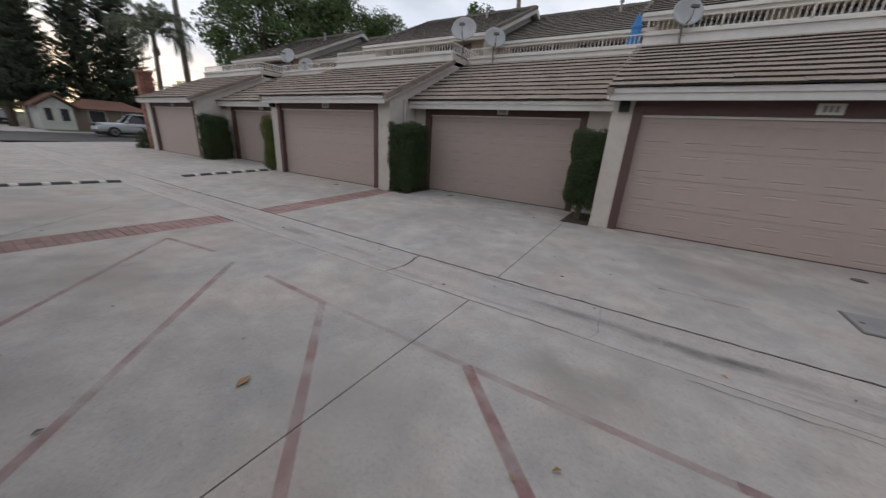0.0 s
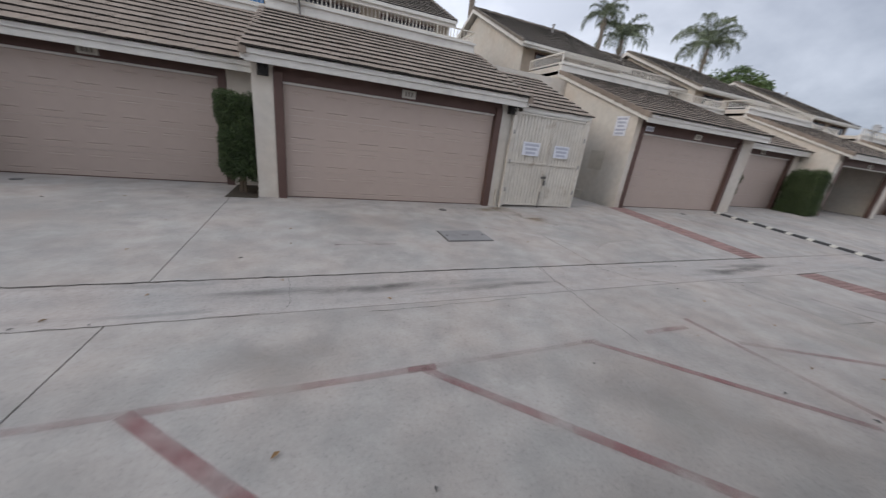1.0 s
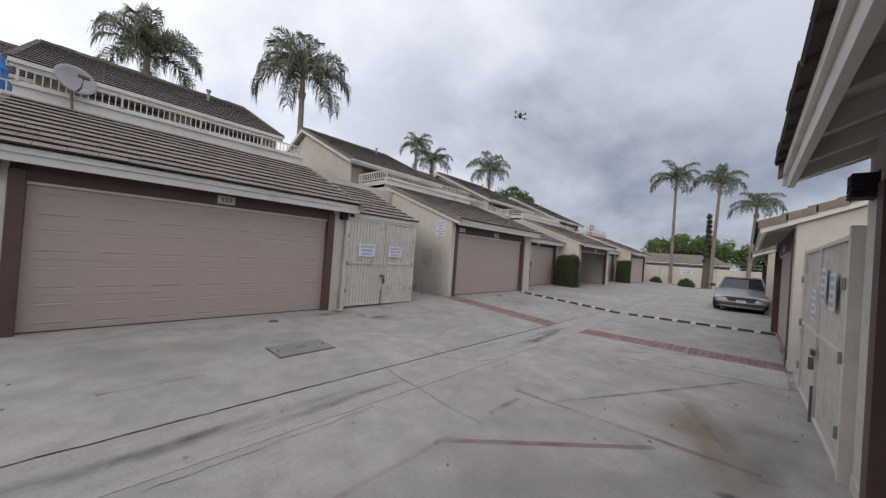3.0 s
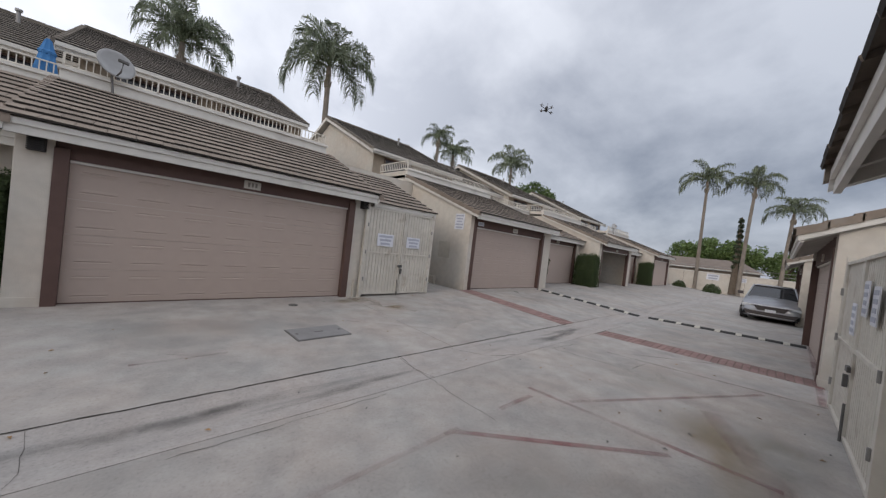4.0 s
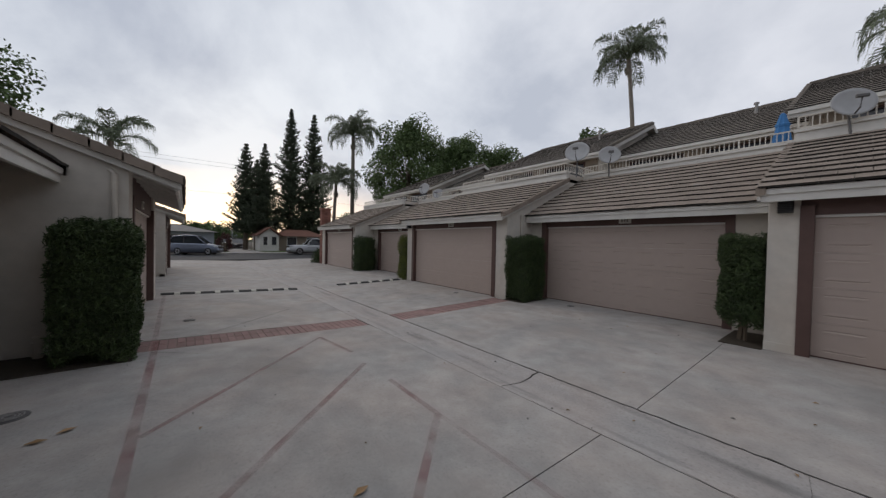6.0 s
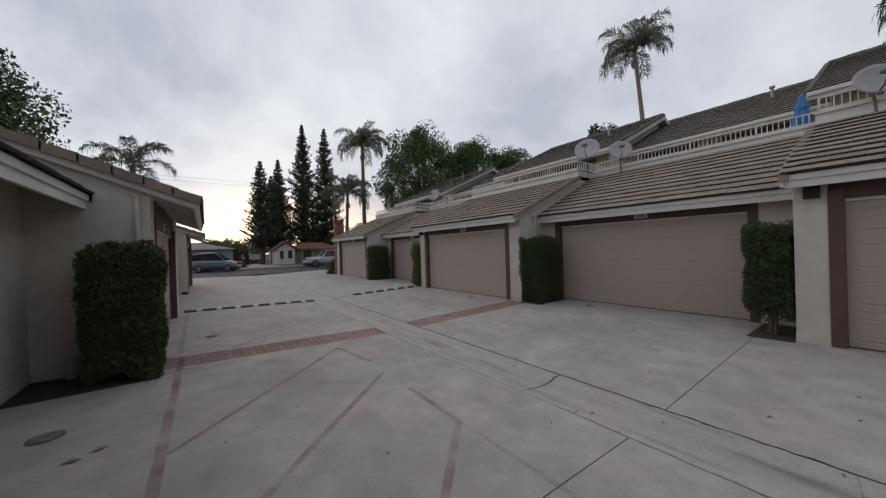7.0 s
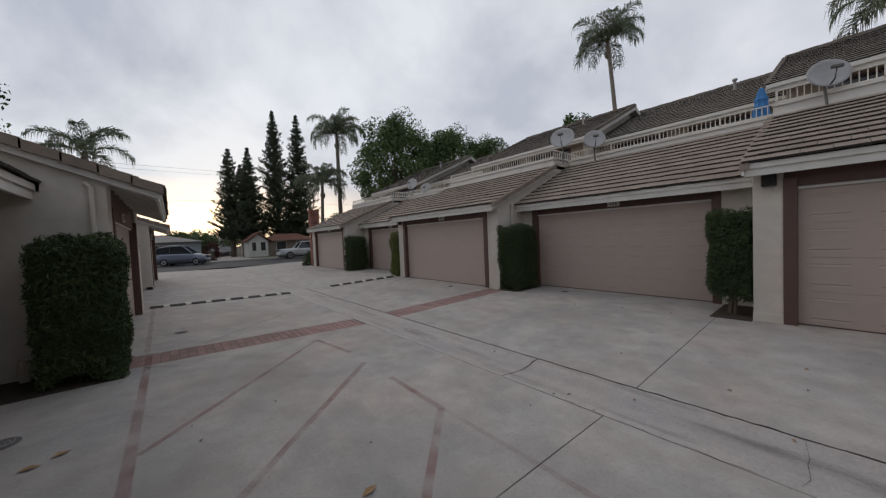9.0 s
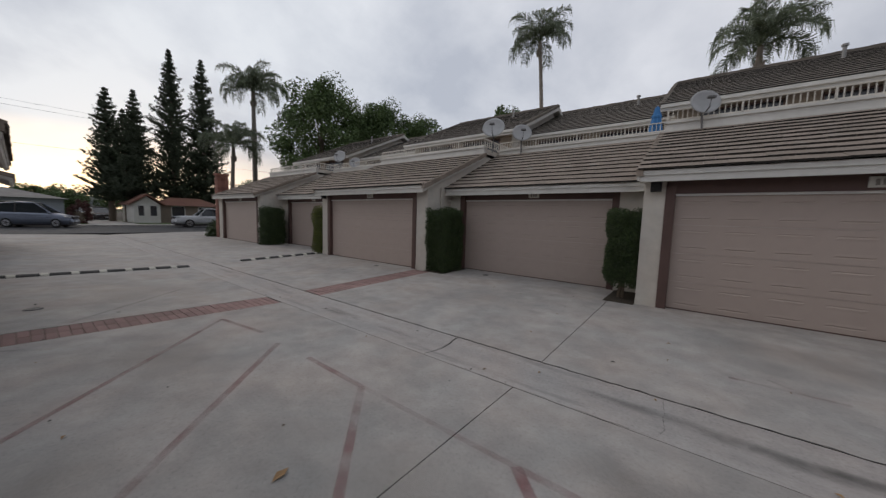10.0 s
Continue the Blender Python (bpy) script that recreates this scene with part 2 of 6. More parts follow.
paving = tagged(new("pavement"), "grey weathered concrete alley paving with open joints", "pavement", kind="structure")


def slab(x0, x1, y0, y1, material=CONC, gap=0.0055, up=0.0):
    """One cast slab; its top follows the fall of the ground."""
    bm = bmesh.new()
    ys = sorted({y0 + gap, y1 - gap, *[y for y in YS if y0 + 0.05 < y < y1 - 0.05]})
    xs = sorted({x0 + gap, x1 - gap, *[x for x in (-31, -28.5, -26) if x0 < x < x1]})
    top = [[bm.verts.new((x, y, ground_z(x, y) + up)) for y in ys] for x in xs]
    low = [[bm.verts.new((v.co.x, v.co.y, v.co.z - 0.10)) for v in row] for row in top]
    nx, ny = len(xs), len(ys)
    for i in range(nx - 1):
        for j in range(ny - 1):
            bm.faces.new((top[i][j], top[i + 1][j], top[i + 1][j + 1], top[i][j + 1]))
    for i in range(nx - 1):
        bm.faces.new((top[i][0], low[i][0], low[i + 1][0], top[i + 1][0]))
        bm.faces.new((top[i][-1], top[i + 1][-1], low[i + 1][-1], low[i][-1]))
    for j in range(ny - 1):
        bm.faces.new((top[0][j], top[0][j + 1], low[0][j + 1], low[0][j]))
        bm.faces.new((top[-1][j], low[-1][j], low[-1][j + 1], top[-1][j + 1]))
    return part("slab", bm, material, paving)


STRIP_W, STRIP_E = (-7.10, -6.47), (8.45, 9.12)
for a, b in ((-31, -24.6), (-24.6, -18.4), (-18.4, -12.6), (-12.6, -7.10), (-6.47, -1.53), (-1.53, 8.45), (9.12, 14.5), (14.5, 21), (21, 29), (29, 43)):
    slab(a, b, -3.2, 2.93)
for a, b in ((-31, -20), (-20, -13.4), (-13.4, -7.8), (-7.8, -2.79), (-2.79, 3.15), (3.15, 8.7), (8.7, 14.5), (14.5, 24), (24, 43)):
    slab(a, b, 2.93, 3.72, SWALE, 0.003)
for a, b in ((-31, -24.6), (-24.6, -18.4), (-18.4, -12.6), (-12.6, -7.10), (-6.47, -1.53), (-1.53, 4.3), (4.3, 8.45), (9.12, 14.5), (14.5, 20.4), (20.4, 26.4), (26.4, 32.4), (32.4, 43)):
    slab(a, b, 3.728, 10.4)

# brick strips across the alley, laid in rows
bm = bmesh.new()
box(bm, -0.097, 0.097, -0.092, 0.092, -0.06, 0.0)
bmesh.ops.bevel(bm, geom=[e for e in bm.edges if all(v.co.z > -0.01 for v in e.verts)], offset=0.006, segments=1, affect="EDGES")
brick_me = bpy.data.meshes.new("brick")
bm.to_mesh(brick_me); bm.free()
brick_me.materials.append(BRICK)
rng = random.Random(4)
MORTAR = mat("mortar", (0.22, 0.155, 0.135), (0.17, 0.125, 0.11), rough=0.95, bump=0.4)


def mortar_bed(x0, x1, y0, y1):
    slab(x0 + 0.002, x1 - 0.002, y0, y1, MORTAR, 0.0, -0.008).name = "mortar_bed"


for (sx0, sx1), runs in ((STRIP_W, ((-0.72, 2.9), (3.75, 7.4))), (STRIP_E, ((-0.72, 2.9), (3.75, 7.5)))):
    for y0, y1 in runs:
        mortar_bed(sx0, sx1, y0, y1)
        n = int((y1 - y0) / 0.11)
        for j in range(n):
            y = y0 + (j + 0.5) * (y1 - y0) / n
            for k in range(2):
                x = sx0 + (k + 0.5) * (sx1 - sx0) / 2
                o = new("brick", brick_me)
                o.parent = paving
                sl = math.atan2(ground_z(x, y + 0.05) - ground_z(x, y - 0.05), 0.1)
                o.matrix_local = Matrix.Translation((x + rng.uniform(-.004, .004), y, ground_z(x, y) + rng.uniform(-.004, .003))) @ Matrix.Rotation(sl, 4, "X") @ Matrix.Diagonal(((sx1 - sx0) / 0.395, 0.545, 1, 1))


# ---- houses ----
def tile_mesh():
    bm = bmesh.new()
    box(bm, -0.163, 0.163, -0.21, 0.21, 0.0, 0.034)
    for v in bm.verts:
        if v.co.y < 0:
            v.co.z += 0.036
    bm.normal_update()
    # front faces take the painted shadow-line colour
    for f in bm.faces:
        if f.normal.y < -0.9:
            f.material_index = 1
    me = bpy.data.meshes.new("tile")
    bm.to_mesh(me); bm.free()
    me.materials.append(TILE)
    me.materials.append(TILE_EDGE_SHADE)
    return me


TILE_ME = tile_mesh()


def tiles(side, roof, x0, x1, y0, z0, y1, z1, single, material, course=0.335):
    """Courses of flat concrete tiles from the eave (y0, z0) up to (y1, z1)."""
    length, ang = math.hypot(y1 - y0, z1 - z0), math.atan2(z1 - z0, y1 - y0)
    rows = max(1, round(length / course))
    step = length / rows
    rr = random.Random(int(x0 * 31 + y0 * 7))
    cols = round((x1 - x0) / 0.335)
    w = (x1 - x0) / cols
    bm = bmesh.new()
    for r in range(rows):
        s = (r + 0.5) * step + 0.02
        for c in range(-(r % 2), cols):
            xa = max(x0, x0 + (c + 0.5 * (r % 2)) * w) if r % 2 else x0 + c * w
            xb = min(x1, (x0 + (c + 0.5 * (r % 2)) * w) + w)
            if xb - xa < 0.05:
                continue
            jit = rr.uniform(-0.008, 0.008)
            y, z = y0 + math.cos(ang) * (s + jit), z0 + math.sin(ang) * (s + jit)
            tilt = ang
            if side.mir:
                y, tilt = 7.30 - y, -tilt
            z += side.base
            m = Matrix.Translation(((xa + xb) / 2, y, z + rr.uniform(-0.003, 0.004))) @ Matrix.Rotation(tilt, 4, "X") @ Matrix.Diagonal(((xb - xa) / 0.332, (-1 if side.mir else 1) * step / 0.36, 1, 1))
            if single:
                o = new("tile", TILE_ME)
                o.parent = roof
                o.matrix_local = m
            else:
                vs = [bm.verts.new(m @ Vector((sx * 0.163, sy * 0.21, sz * 0.034 + (0.034 if sy < 0 else 0)))) for sz in (0, 1) for sx, sy in ((-1, -1), (1, -1), (1, 1), (-1, 1))]
                bm.faces.new(vs[4:])
                for k in range(4):
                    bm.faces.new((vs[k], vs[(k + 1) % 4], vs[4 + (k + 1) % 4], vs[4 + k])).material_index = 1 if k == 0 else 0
    if single:
        bm.free()
    else:
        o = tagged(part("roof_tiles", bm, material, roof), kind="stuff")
        # second slot: course shadow painted on the front faces
        o.data.materials.append(TILE_EDGE_SHADE)


def garage_door(side, house, x0, x1, y, z1):
    d = new("garage_door"); d.parent = house
    d["label"] = "closed beige sectional garage door with embossed panels"
    n, h = 4, z1 / 4
    for k in range(n):
        bm = bmesh.new()
        za, zb = k * h + 0.002, (k + 1) * h - 0.002
        pn = 7
        pw = (x1 - x0) / pn
        xs = [x0] + [v for i in range(pn) for v in (x0 + i * pw + 0.11, x0 + (i + 1) * pw - 0.11)] + [x1]
        zs = [za, za + 0.10, zb - 0.10, zb]

        def quad(*p):
            bm.faces.new([bm.verts.new(v) for v in p])
        for i in range(len(xs) - 1):
            xa, xb = xs[i], xs[i + 1]
            for q in range(3):
                if q != 1 or not i % 2:
                    quad((xa, y, zs[q]), (xb, y, zs[q]), (xb, y, zs[q + 1]), (xa, y, zs[q + 1]))
            if i % 2:
                # pressed panel: a crease along its foot and its head that runs out at both ends
                za_, zb_ = zs[1], zs[2]
                rows = ((za_, 0.0), (za_ + 0.012, 0.008), (za_ + 0.034, -0.004), (za_ + 0.075, 0.0), (zb_ - 0.075, 0.0), (zb_ - 0.034, -0.004), (zb_ - 0.012, 0.008), (zb_, 0.0))
                cols = ((xa, 0.0), (xa + 0.05, 1.0), (xb - 0.05, 1.0), (xb, 0.0))
                gv = [[bm.verts.new((cx, y + dep * k_, cz)) for cz, dep in rows] for cx, k_ in cols]
                for u in range(3):
                    for w in range(7):
                        bm.faces.new((gv[u][w], gv[u + 1][w], gv[u + 1][w + 1], gv[u][w + 1]))
        quad((x0, y, zb), (x1, y, zb), (x1, y + 0.05, zb), (x0, y + 0.05, zb))
        quad((x0, y + 0.05, za), (x1, y + 0.05, za), (x1, y, za), (x0, y, za))
        quad((x0, y + 0.05, za), (x0, y + 0.05, zb), (x1, y + 0.05, zb), (x1, y + 0.05, za))
        bmesh.ops.remove_doubles(bm, verts=bm.verts[:], dist=0.0001)
        side.part("section", bm, DOOR, d)
    bm = bmesh.new()
    box(bm, x0, x1, y - 0.006, y + 0.03, -0.006, 0.02)
    side.part("bottom_seal", bm, TRIM, d)


def rail(side, house, x0, x1, y, z0, z1, ends=()):
    """A balcony railing of square balusters between two bars."""
    r = new("railing"); r.parent = house
    r["label"] = "cream painted metal balcony railing"
    bm = bmesh.new()
    box(bm, x0, x1, y - 0.022, y + 0.022, z1 - 0.028, z1)
    side.part("top_bar", bm, RAIL, r)
    bm = bmesh.new()
    box(bm, x0, x1, y - 0.018, y + 0.018, z0 + 0.03, z0 + 0.06)
    side.part("bottom_bar", bm, RAIL, r)
    n = int((x1 - x0) / 0.105)
    for i in range(n + 1):
        x = x0 + (x1 - x0) * i / n
        wd = 0.018 if i % 14 == 0 else 0.009
        bm = bmesh.new()
        box(bm, x - wd, x + wd, y - wd, y + wd, z0, z1 - 0.02)
        side.part("baluster", bm, RAIL, r)
    for x in ends:
        bm = bmesh.new()
        box(bm, x - 0.02, x + 0.02, y, y + 2.2, z1 - 0.04, z1)
        box(bm, x - 0.015, x + 0.015, y, y + 2.2, z0 + 0.03, z0 + 0.06)
        for i in range(16):
            yy = y + 0.14 * (i + 1)
            box(bm, x - 0.012, x + 0.012, yy - 0.012, yy + 0.012, z0, z1 - 0.02)
        side.part("return_rail", bm, RAIL, r)


PLAQUE_INK = mat("plaque_ink", (0.26, 0.235, 0.21), rough=0.6, bump=0)
PLAQUE = mat("plaque", (0.62, 0.59, 0.53), rough=0.5, bump=0)
INK = mat("ink", (0.06, 0.05, 0.05), rough=0.6, bump=0)


def house(side, xl, xr, dl, dr, yd, eave_y, eave_z, bal_y, bal_z, main_y=None, rise=(0.24, 0.35, 1.29), single=False, is_open=False, label="", upper=True, ends=(), ridge=5.0, over=(0.30, 0.30)):
    """One townhouse: garage with a tiled lean-to roof, balcony over it, and the upper storey set back under its own roof."""
    h = tagged(new("townhouse"), label or "beige stucco townhouse with garage, tiled roof and balcony", "house", "row of townhouses")
    slope = (bal_z - eave_z) / (bal_y - eave_y)
    T = 0.18
    top = 2.22

    def under(y):
        return eave_z + slope * (y - eave_y) - 0.10

    # side walls up to the slope
    for nm, xa, xb in (("side_wall", xl, xl + T), ("side_wall", xr - T, xr)):
        bm = bmesh.new()
        prism(bm, [(yd - 0.02, -0.5), (bal_y, -0.5), (bal_y, under(bal_y)), (yd - 0.02, under(yd - 0.02))], xa, xb)
        side.part(nm, bm, STUCCO, h)
    # front piers and the wall over the door
    for a, b in ((xl, dl - 0.16), (dr + 0.16, xr)):
        if b - a > 0.03:
            bm = bmesh.new()
            box(bm, a - 0.004, b + 0.004, yd - 0.10, yd + 0.12, -0.5, under(yd) - 0.004, 0.012)
            side.part("pier", bm, STUCCO, h)
            bm = bmesh.new()
            box(bm, a - 0.008, b + 0.004, yd - 0.110, yd + 0.1, -0.5, 0.14, 0.006)
            side.part("plinth", bm, STUCCO, h)
    bm = bmesh.new()
    box(bm, dl - 0.16, dr + 0.16, yd - 0.06, yd + 0.12, top + 0.01, under(yd), 0.0)
    side.part("header_board", bm, TRIM, h, "dark brown header board over the garage door")
    for a, b in ((dl - 0.16, dl), (dr, dr + 0.16)):
        bm = bmesh.new()
        box(bm, a, b, yd - 0.12, yd + 0.06, -0.03, top + 0.16, 0.006)
        side.part("door_trim", bm, TRIM, h, "dark brown painted door trim")
    bm = bmesh.new()
    box(bm, dl, dr, yd - 0.03, yd + 0.03, top - 0.03, top + 0.012)
    side.part("door_stop", bm, FASCIA, h)
    if not is_open:
        garage_door(side, h, dl, dr, yd + 0.02, top - 0.03)
    # number plate over the door: a pale plaque with plain bars
    cx = (dl + dr) / 2 + 0.15
    pl = bmesh.new()
    box(pl, cx - 0.15, cx + 0.15, yd - 0.085, yd - 0.058, top + 0.05, top + 0.21, 0.006)
    pq = side.part("number_plaque", pl, PLAQUE, h, "pale plaque over the door")
    for k in range(3):
        bm = bmesh.new()
        box(bm, cx - 0.085 + 0.065 * k, cx - 0.045 + 0.065 * k, yd - 0.09, yd - 0.084, top + 0.085, top + 0.175)
        side.part("bar", bm, PLAQUE_INK, pq)
    # fascia, soffit, roof
    ov = 0.06
    bm = bmesh.new()
    box(bm, xl - ov, xr + ov, eave_y, eave_y + 0.045, eave_z - 0.22, eave_z - 0.012, 0.004)
    box(bm, xl - ov, xr + ov, eave_y - 0.03, eave_y + 0.0, eave_z - 0.10, eave_z - 0.012, 0.004)
    side.part("fascia", bm, FASCIA, h, "cream fascia board")
    roof = new("garage_roof"); roof.parent = h
    roof["label"] = "grey-brown flat concrete tile roof"
    bm = bmesh.new()
    prism(bm, [(eave_y, eave_z - 0.04), (bal_y, bal_z - 0.04), (bal_y, bal_z - 0.07), (eave_y, eave_z - 0.07)], xl - ov, xr + ov)
    side.part("deck", bm, FASCIA, roof)
    nr = 9
    for i in range(nr):
        x = xl + 0.1 + (xr - xl - 0.2) * i / (nr - 1)
        bm = bmesh.new()
        prism(bm, [(eave_y + 0.05, eave_z - 0.075 + slope * .05), (yd, eave_z - 0.075 + slope * (yd - eave_y)), (yd, eave_z - 0.19 + slope * (yd - eave_y)), (eave_y + 0.05, eave_z - 0.19)], x - 0.04, x + 0.04)
        side.part("rafter", bm, FASCIA, roof)
    for xa, xb in ((xl - ov - 0.04, xl - ov), (xr + ov, xr + ov + 0.04)):
        bm = bmesh.new()
        prism(bm, [(eave_y - 0.03, eave_z - 0.01), (bal_y, bal_z - 0.01), (bal_y, bal_z - 0.20), (eave_y - 0.03, eave_z - 0.20)], xa, xb)
        side.part("barge_board", bm, FASCIA, roof)
    tiles(side, roof, xl - ov - 0.03, xr + ov + 0.03, eave_y - 0.06, eave_z - 0.03, bal_y, bal_z - 0.03, single, TILE)
    # rake tiles on both edges
    ln = math.hypot(bal_y - eave_y, bal_z - eave_z)
    for x in (xl - ov - 0.03, xr + ov + 0.03):
        bm = bmesh.new()
        n = round(ln / 0.36)
        for i in range(n):
            ya, yb = eave_y - 0.06 + (bal_y - eave_y) * i / n, eave_y - 0.06 + (bal_y - eave_y) * (i + 1.06) / n
            zz = lambda y, o: eave_z + slope * (y - eave_y) + o
            prism(bm, [(ya, zz(ya, 0.05)), (yb, zz(yb, 0.025)), (yb, zz(yb, -0.11)), (ya, zz(ya, -0.09))], x - 0.03, x + 0.09)
        side.part("rake_tiles", bm, TILE, roof)
    # balcony
    if not upper:
        bm = bmesh.new()
        box(bm, xl, xr, bal_y, bal_y + 0.18, -0.5, bal_z - 0.02)
        side.part("back_wall", bm, STUCCO, h)
        return h
    bz = bal_z + rise[0]
    bm = bmesh.new()
    box(bm, xl - 0.02, xr + 0.02, bal_y, bal_y + 0.14, bal_z - 0.15, bz, 0.008)
    side.part("parapet", bm, FASCIA, h, "cream balcony parapet band")
    bm = bmesh.new()
    box(bm, xl - 0.05, xr + 0.05, bal_y - 0.05, bal_y + 0.19, bz - 0.03, bz + 0.03, 0.006)
    side.part("coping", bm, FASCIA, h)
    bm = bmesh.new()
    box(bm, xl - 0.05, xr + 0.05, bal_y - 0.03, bal_y, bal_z + 0.0, bal_z + 0.05, 0.006)
    side.part("drip_trim", bm, FASCIA, h)
    bm = bmesh.new()
    box(bm, xl, xr, bal_y + 0.14, main_y + 0.5, bal_z - 0.1, bal_z + 0.02)
    side.part("balcony_floor", bm, STUCCO, h)
    for xa, xb in ((xl, xl + T), (xr - T, xr)):
        bm = bmesh.new()
        prism(bm, [(bal_y + 0.001, -0.5), (main_y + 0.45, -0.5), (main_y + 0.45, bz - 0.03), (bal_y + 0.15, bz - 0.03), (bal_y + 0.15, bal_z - 0.16), (bal_y + 0.001, bal_z - 0.16)], xa, xb)
        side.part("side_wall", bm, STUCCO, h)
    rail(side, h, xl + 0.02, xr - 0.02, bal_y + 0.07, bz + 0.03, bz + rise[1], ends)
    # upper storey
    me_z = bal_z + rise[2]        # its eave
    rz = me_z + 0.455 * ridge
    ry = main_y + ridge
    bm = bmesh.new()
    prism(bm, [(main_y + 0.45, 0), (2 * ry - main_y - 0.45, 0), (2 * ry - main_y - 0.45, me_z - 0.05), (ry, rz - 0.28), (main_y + 0.45, me_z - 0.05)], xl + 0.01, xr - 0.01)
    up = side.part("upper_wall", bm, STUCCO, h)
    # added panel over the stucco; its dark brown carries the eave's shade
    bm = bmesh.new()
    box(bm, xl + 0.05, xr - 0.05, main_y + 0.43, main_y + 0.447, bal_z, me_z - 0.12)
    side.part("board_cladding", bm, WALL_SHADED, h, "brownish wall behind the balcony, darkened in colour for eave shade")
    # sliding glass doors under the eave
    for a, b in ((xl + 0.7, xl + 2.5), (xl + 3.2, xr - 0.6)):
        bm = bmesh.new()
        box(bm, a, b, main_y + 0.40, main_y + 0.44, bal_z + 0.02, me_z - 0.25)
        side.part("glass_door", bm, GLASS, h, "dark sliding balcony door")
        bm = bmesh.new()
        for q in (a, (a + b) / 2, b):
            box(bm, q - 0.03, q + 0.03, main_y + 0.38, main_y + 0.41, bal_z + 0.02, me_z - 0.2)
        box(bm, a, b, main_y + 0.38, main_y + 0.41, me_z - 0.25, me_z - 0.2)
        side.part("door_frame", bm, TRIM, h)
    mroof = new("upper_roof"); mroof.parent = h
    mroof["label"] = "brown-grey tiled gable roof"
    bm = bmesh.new()
    ol, o_r = over
    prism(bm, [(main_y, me_z - 0.04), (ry, rz - 0.04), (2 * ry - main_y, me_z - 0.04), (2 * ry - main_y, me_z - 0.12), (ry, rz - 0.16), (main_y, me_z - 0.12)], xl - ol, xr + o_r)
    side.part("deck", bm, FASCIA, mroof)
    bm = bmesh.new()
    box(bm, xl - ol, xr + o_r, main_y - 0.04, main_y, me_z - 0.20, me_z - 0.02, 0.004)
    box(bm, xl - ol, xr + o_r, main_y - 0.12, main_y - 0.04, me_z - 0.12, me_z - 0.02, 0.01)
    side.part("gutter", bm, FASCIA, mroof, "cream gutter")
    for x in (xl - ol, xr + o_r):
        bm = bmesh.new()
        prism(bm, [(main_y - 0.04, me_z - 0.01), (ry, rz - 0.01), (2 * ry - main_y, me_z - 0.01), (2 * ry - main_y, me_z - 0.22), (ry, rz - 0.22), (main_y - 0.04, me_z - 0.22)], x - 0.02, x + 0.02)
        side.part("barge_board", bm, FASCIA, mroof)
        bm = bmesh.new()
        n = 14
        for i in range(n):
            a, b = i / n, (i + 1.05) / n
            prism(bm, [(main_y - 0.05 + ridge * a, me_z + (rz - me_z) * a + 0.06), (main_y - 0.05 + ridge * b, me_z + (rz - me_z) * b + 0.035), (main_y - 0.05 + ridge * b, me_z + (rz - me_z) * b - 0.08), (main_y - 0.05 + ridge * a, me_z + (rz - me_z) * a - 0.06)], x - 0.06, x + 0.06)
        side.part("rake_tiles", bm, TILE2, mroof)
    tiles(side, mroof, xl - ol, xr + o_r, main_y - 0.06, me_z - 0.03, ry, rz - 0.03, False, TILE2, 0.36)
    bm = bmesh.new()
    n = int((xr - xl + ol + o_r) / 0.38)
    for i in range(n):
        xa = xl - ol + (xr - xl + ol + o_r) * i / n
        box(bm, xa, xa + 0.40, ry - 0.13, ry + 0.13, rz - 0.05, rz + 0.05 + 0.01 * (i % 2))
    side.part("ridge_tiles", bm, TILE2, mroof)
    # a vent pipe
    bm = bmesh.new()
    tube(bm, [(xr - 1.6, ry - 1.4, rz - 0.85), (xr - 1.6, ry - 1.4, rz - 0.25)], 0.05)
    tube(bm, [(xr - 1.6, ry - 1.4, rz - 0.27), (xr - 1.6, ry - 1.4, rz - 0.2)], 0.085)
    side.part("vent_pipe", bm, METAL, mroof)
    return h


METAL = mat("galvanised", (0.30, 0.29, 0.28), rough=0.5, metal=0.6, bump=0.05)
GLASS = mat("dark_glass", (0.03, 0.03, 0.035), rough=0.08, bump=0, spec=0.6)
LB = "beige stucco townhouse with closed garage door below a railed balcony"
house(FAR, -1.04, 4.65, -0.52, 4.10, 7.62, 7.22, 2.66, 10.65, 4.10, 12.55, single=True, label=LB, ends=(4.63,), over=(0.33, 0.03))
house(FAR, -6.72, -1.16, -6.16, -1.83, 8.82, 8.42, 2.58, 11.85, 4.20, 13.85, rise=(0.17, 0.33, 1.16), single=True, label="beige stucco townhouse set back between its neighbours, hedges beside the door")
house(FAR, -12.40, -6.72, -11.86, -7.32, 7.62, 7.22, 2.60, 10.65, 4.08, 12.55, single=True, label=LB, ends=(-6.75,))
house(FAR, -18.10, -12.40, -17.42, -13.15, 8.82, 8.42, 2.58, 11.85, 4.20, 13.85, rise=(0.17, 0.33, 1.16), label=LB)
house(FAR, -23.85, -18.10, -23.10, -18.55, 7.62, 7.22, 2.60, 10.65, 4.08, 12.55, label="beige stucco townhouse at the street end of the row", ends=(-18.15,))
house(FAR_EAST, 8.68, 14.40, 9.03, 13.61, 7.62, 7.16, 2.70, 11.45, 4.26, 14.05, rise=(0.25, 0.42, 1.42), ridge=5.8, single=True, label="beige stucco townhouse with a tall gabled side wall", ends=(8.75,))
house(FAR_EAST, 14.40, 20.40, 15.1, 19.75, 8.82, 8.42, 2.62, 12.55, 4.20, 15.05, rise=(0.2, 0.40, 1.42), ridge=5.3, label=LB)
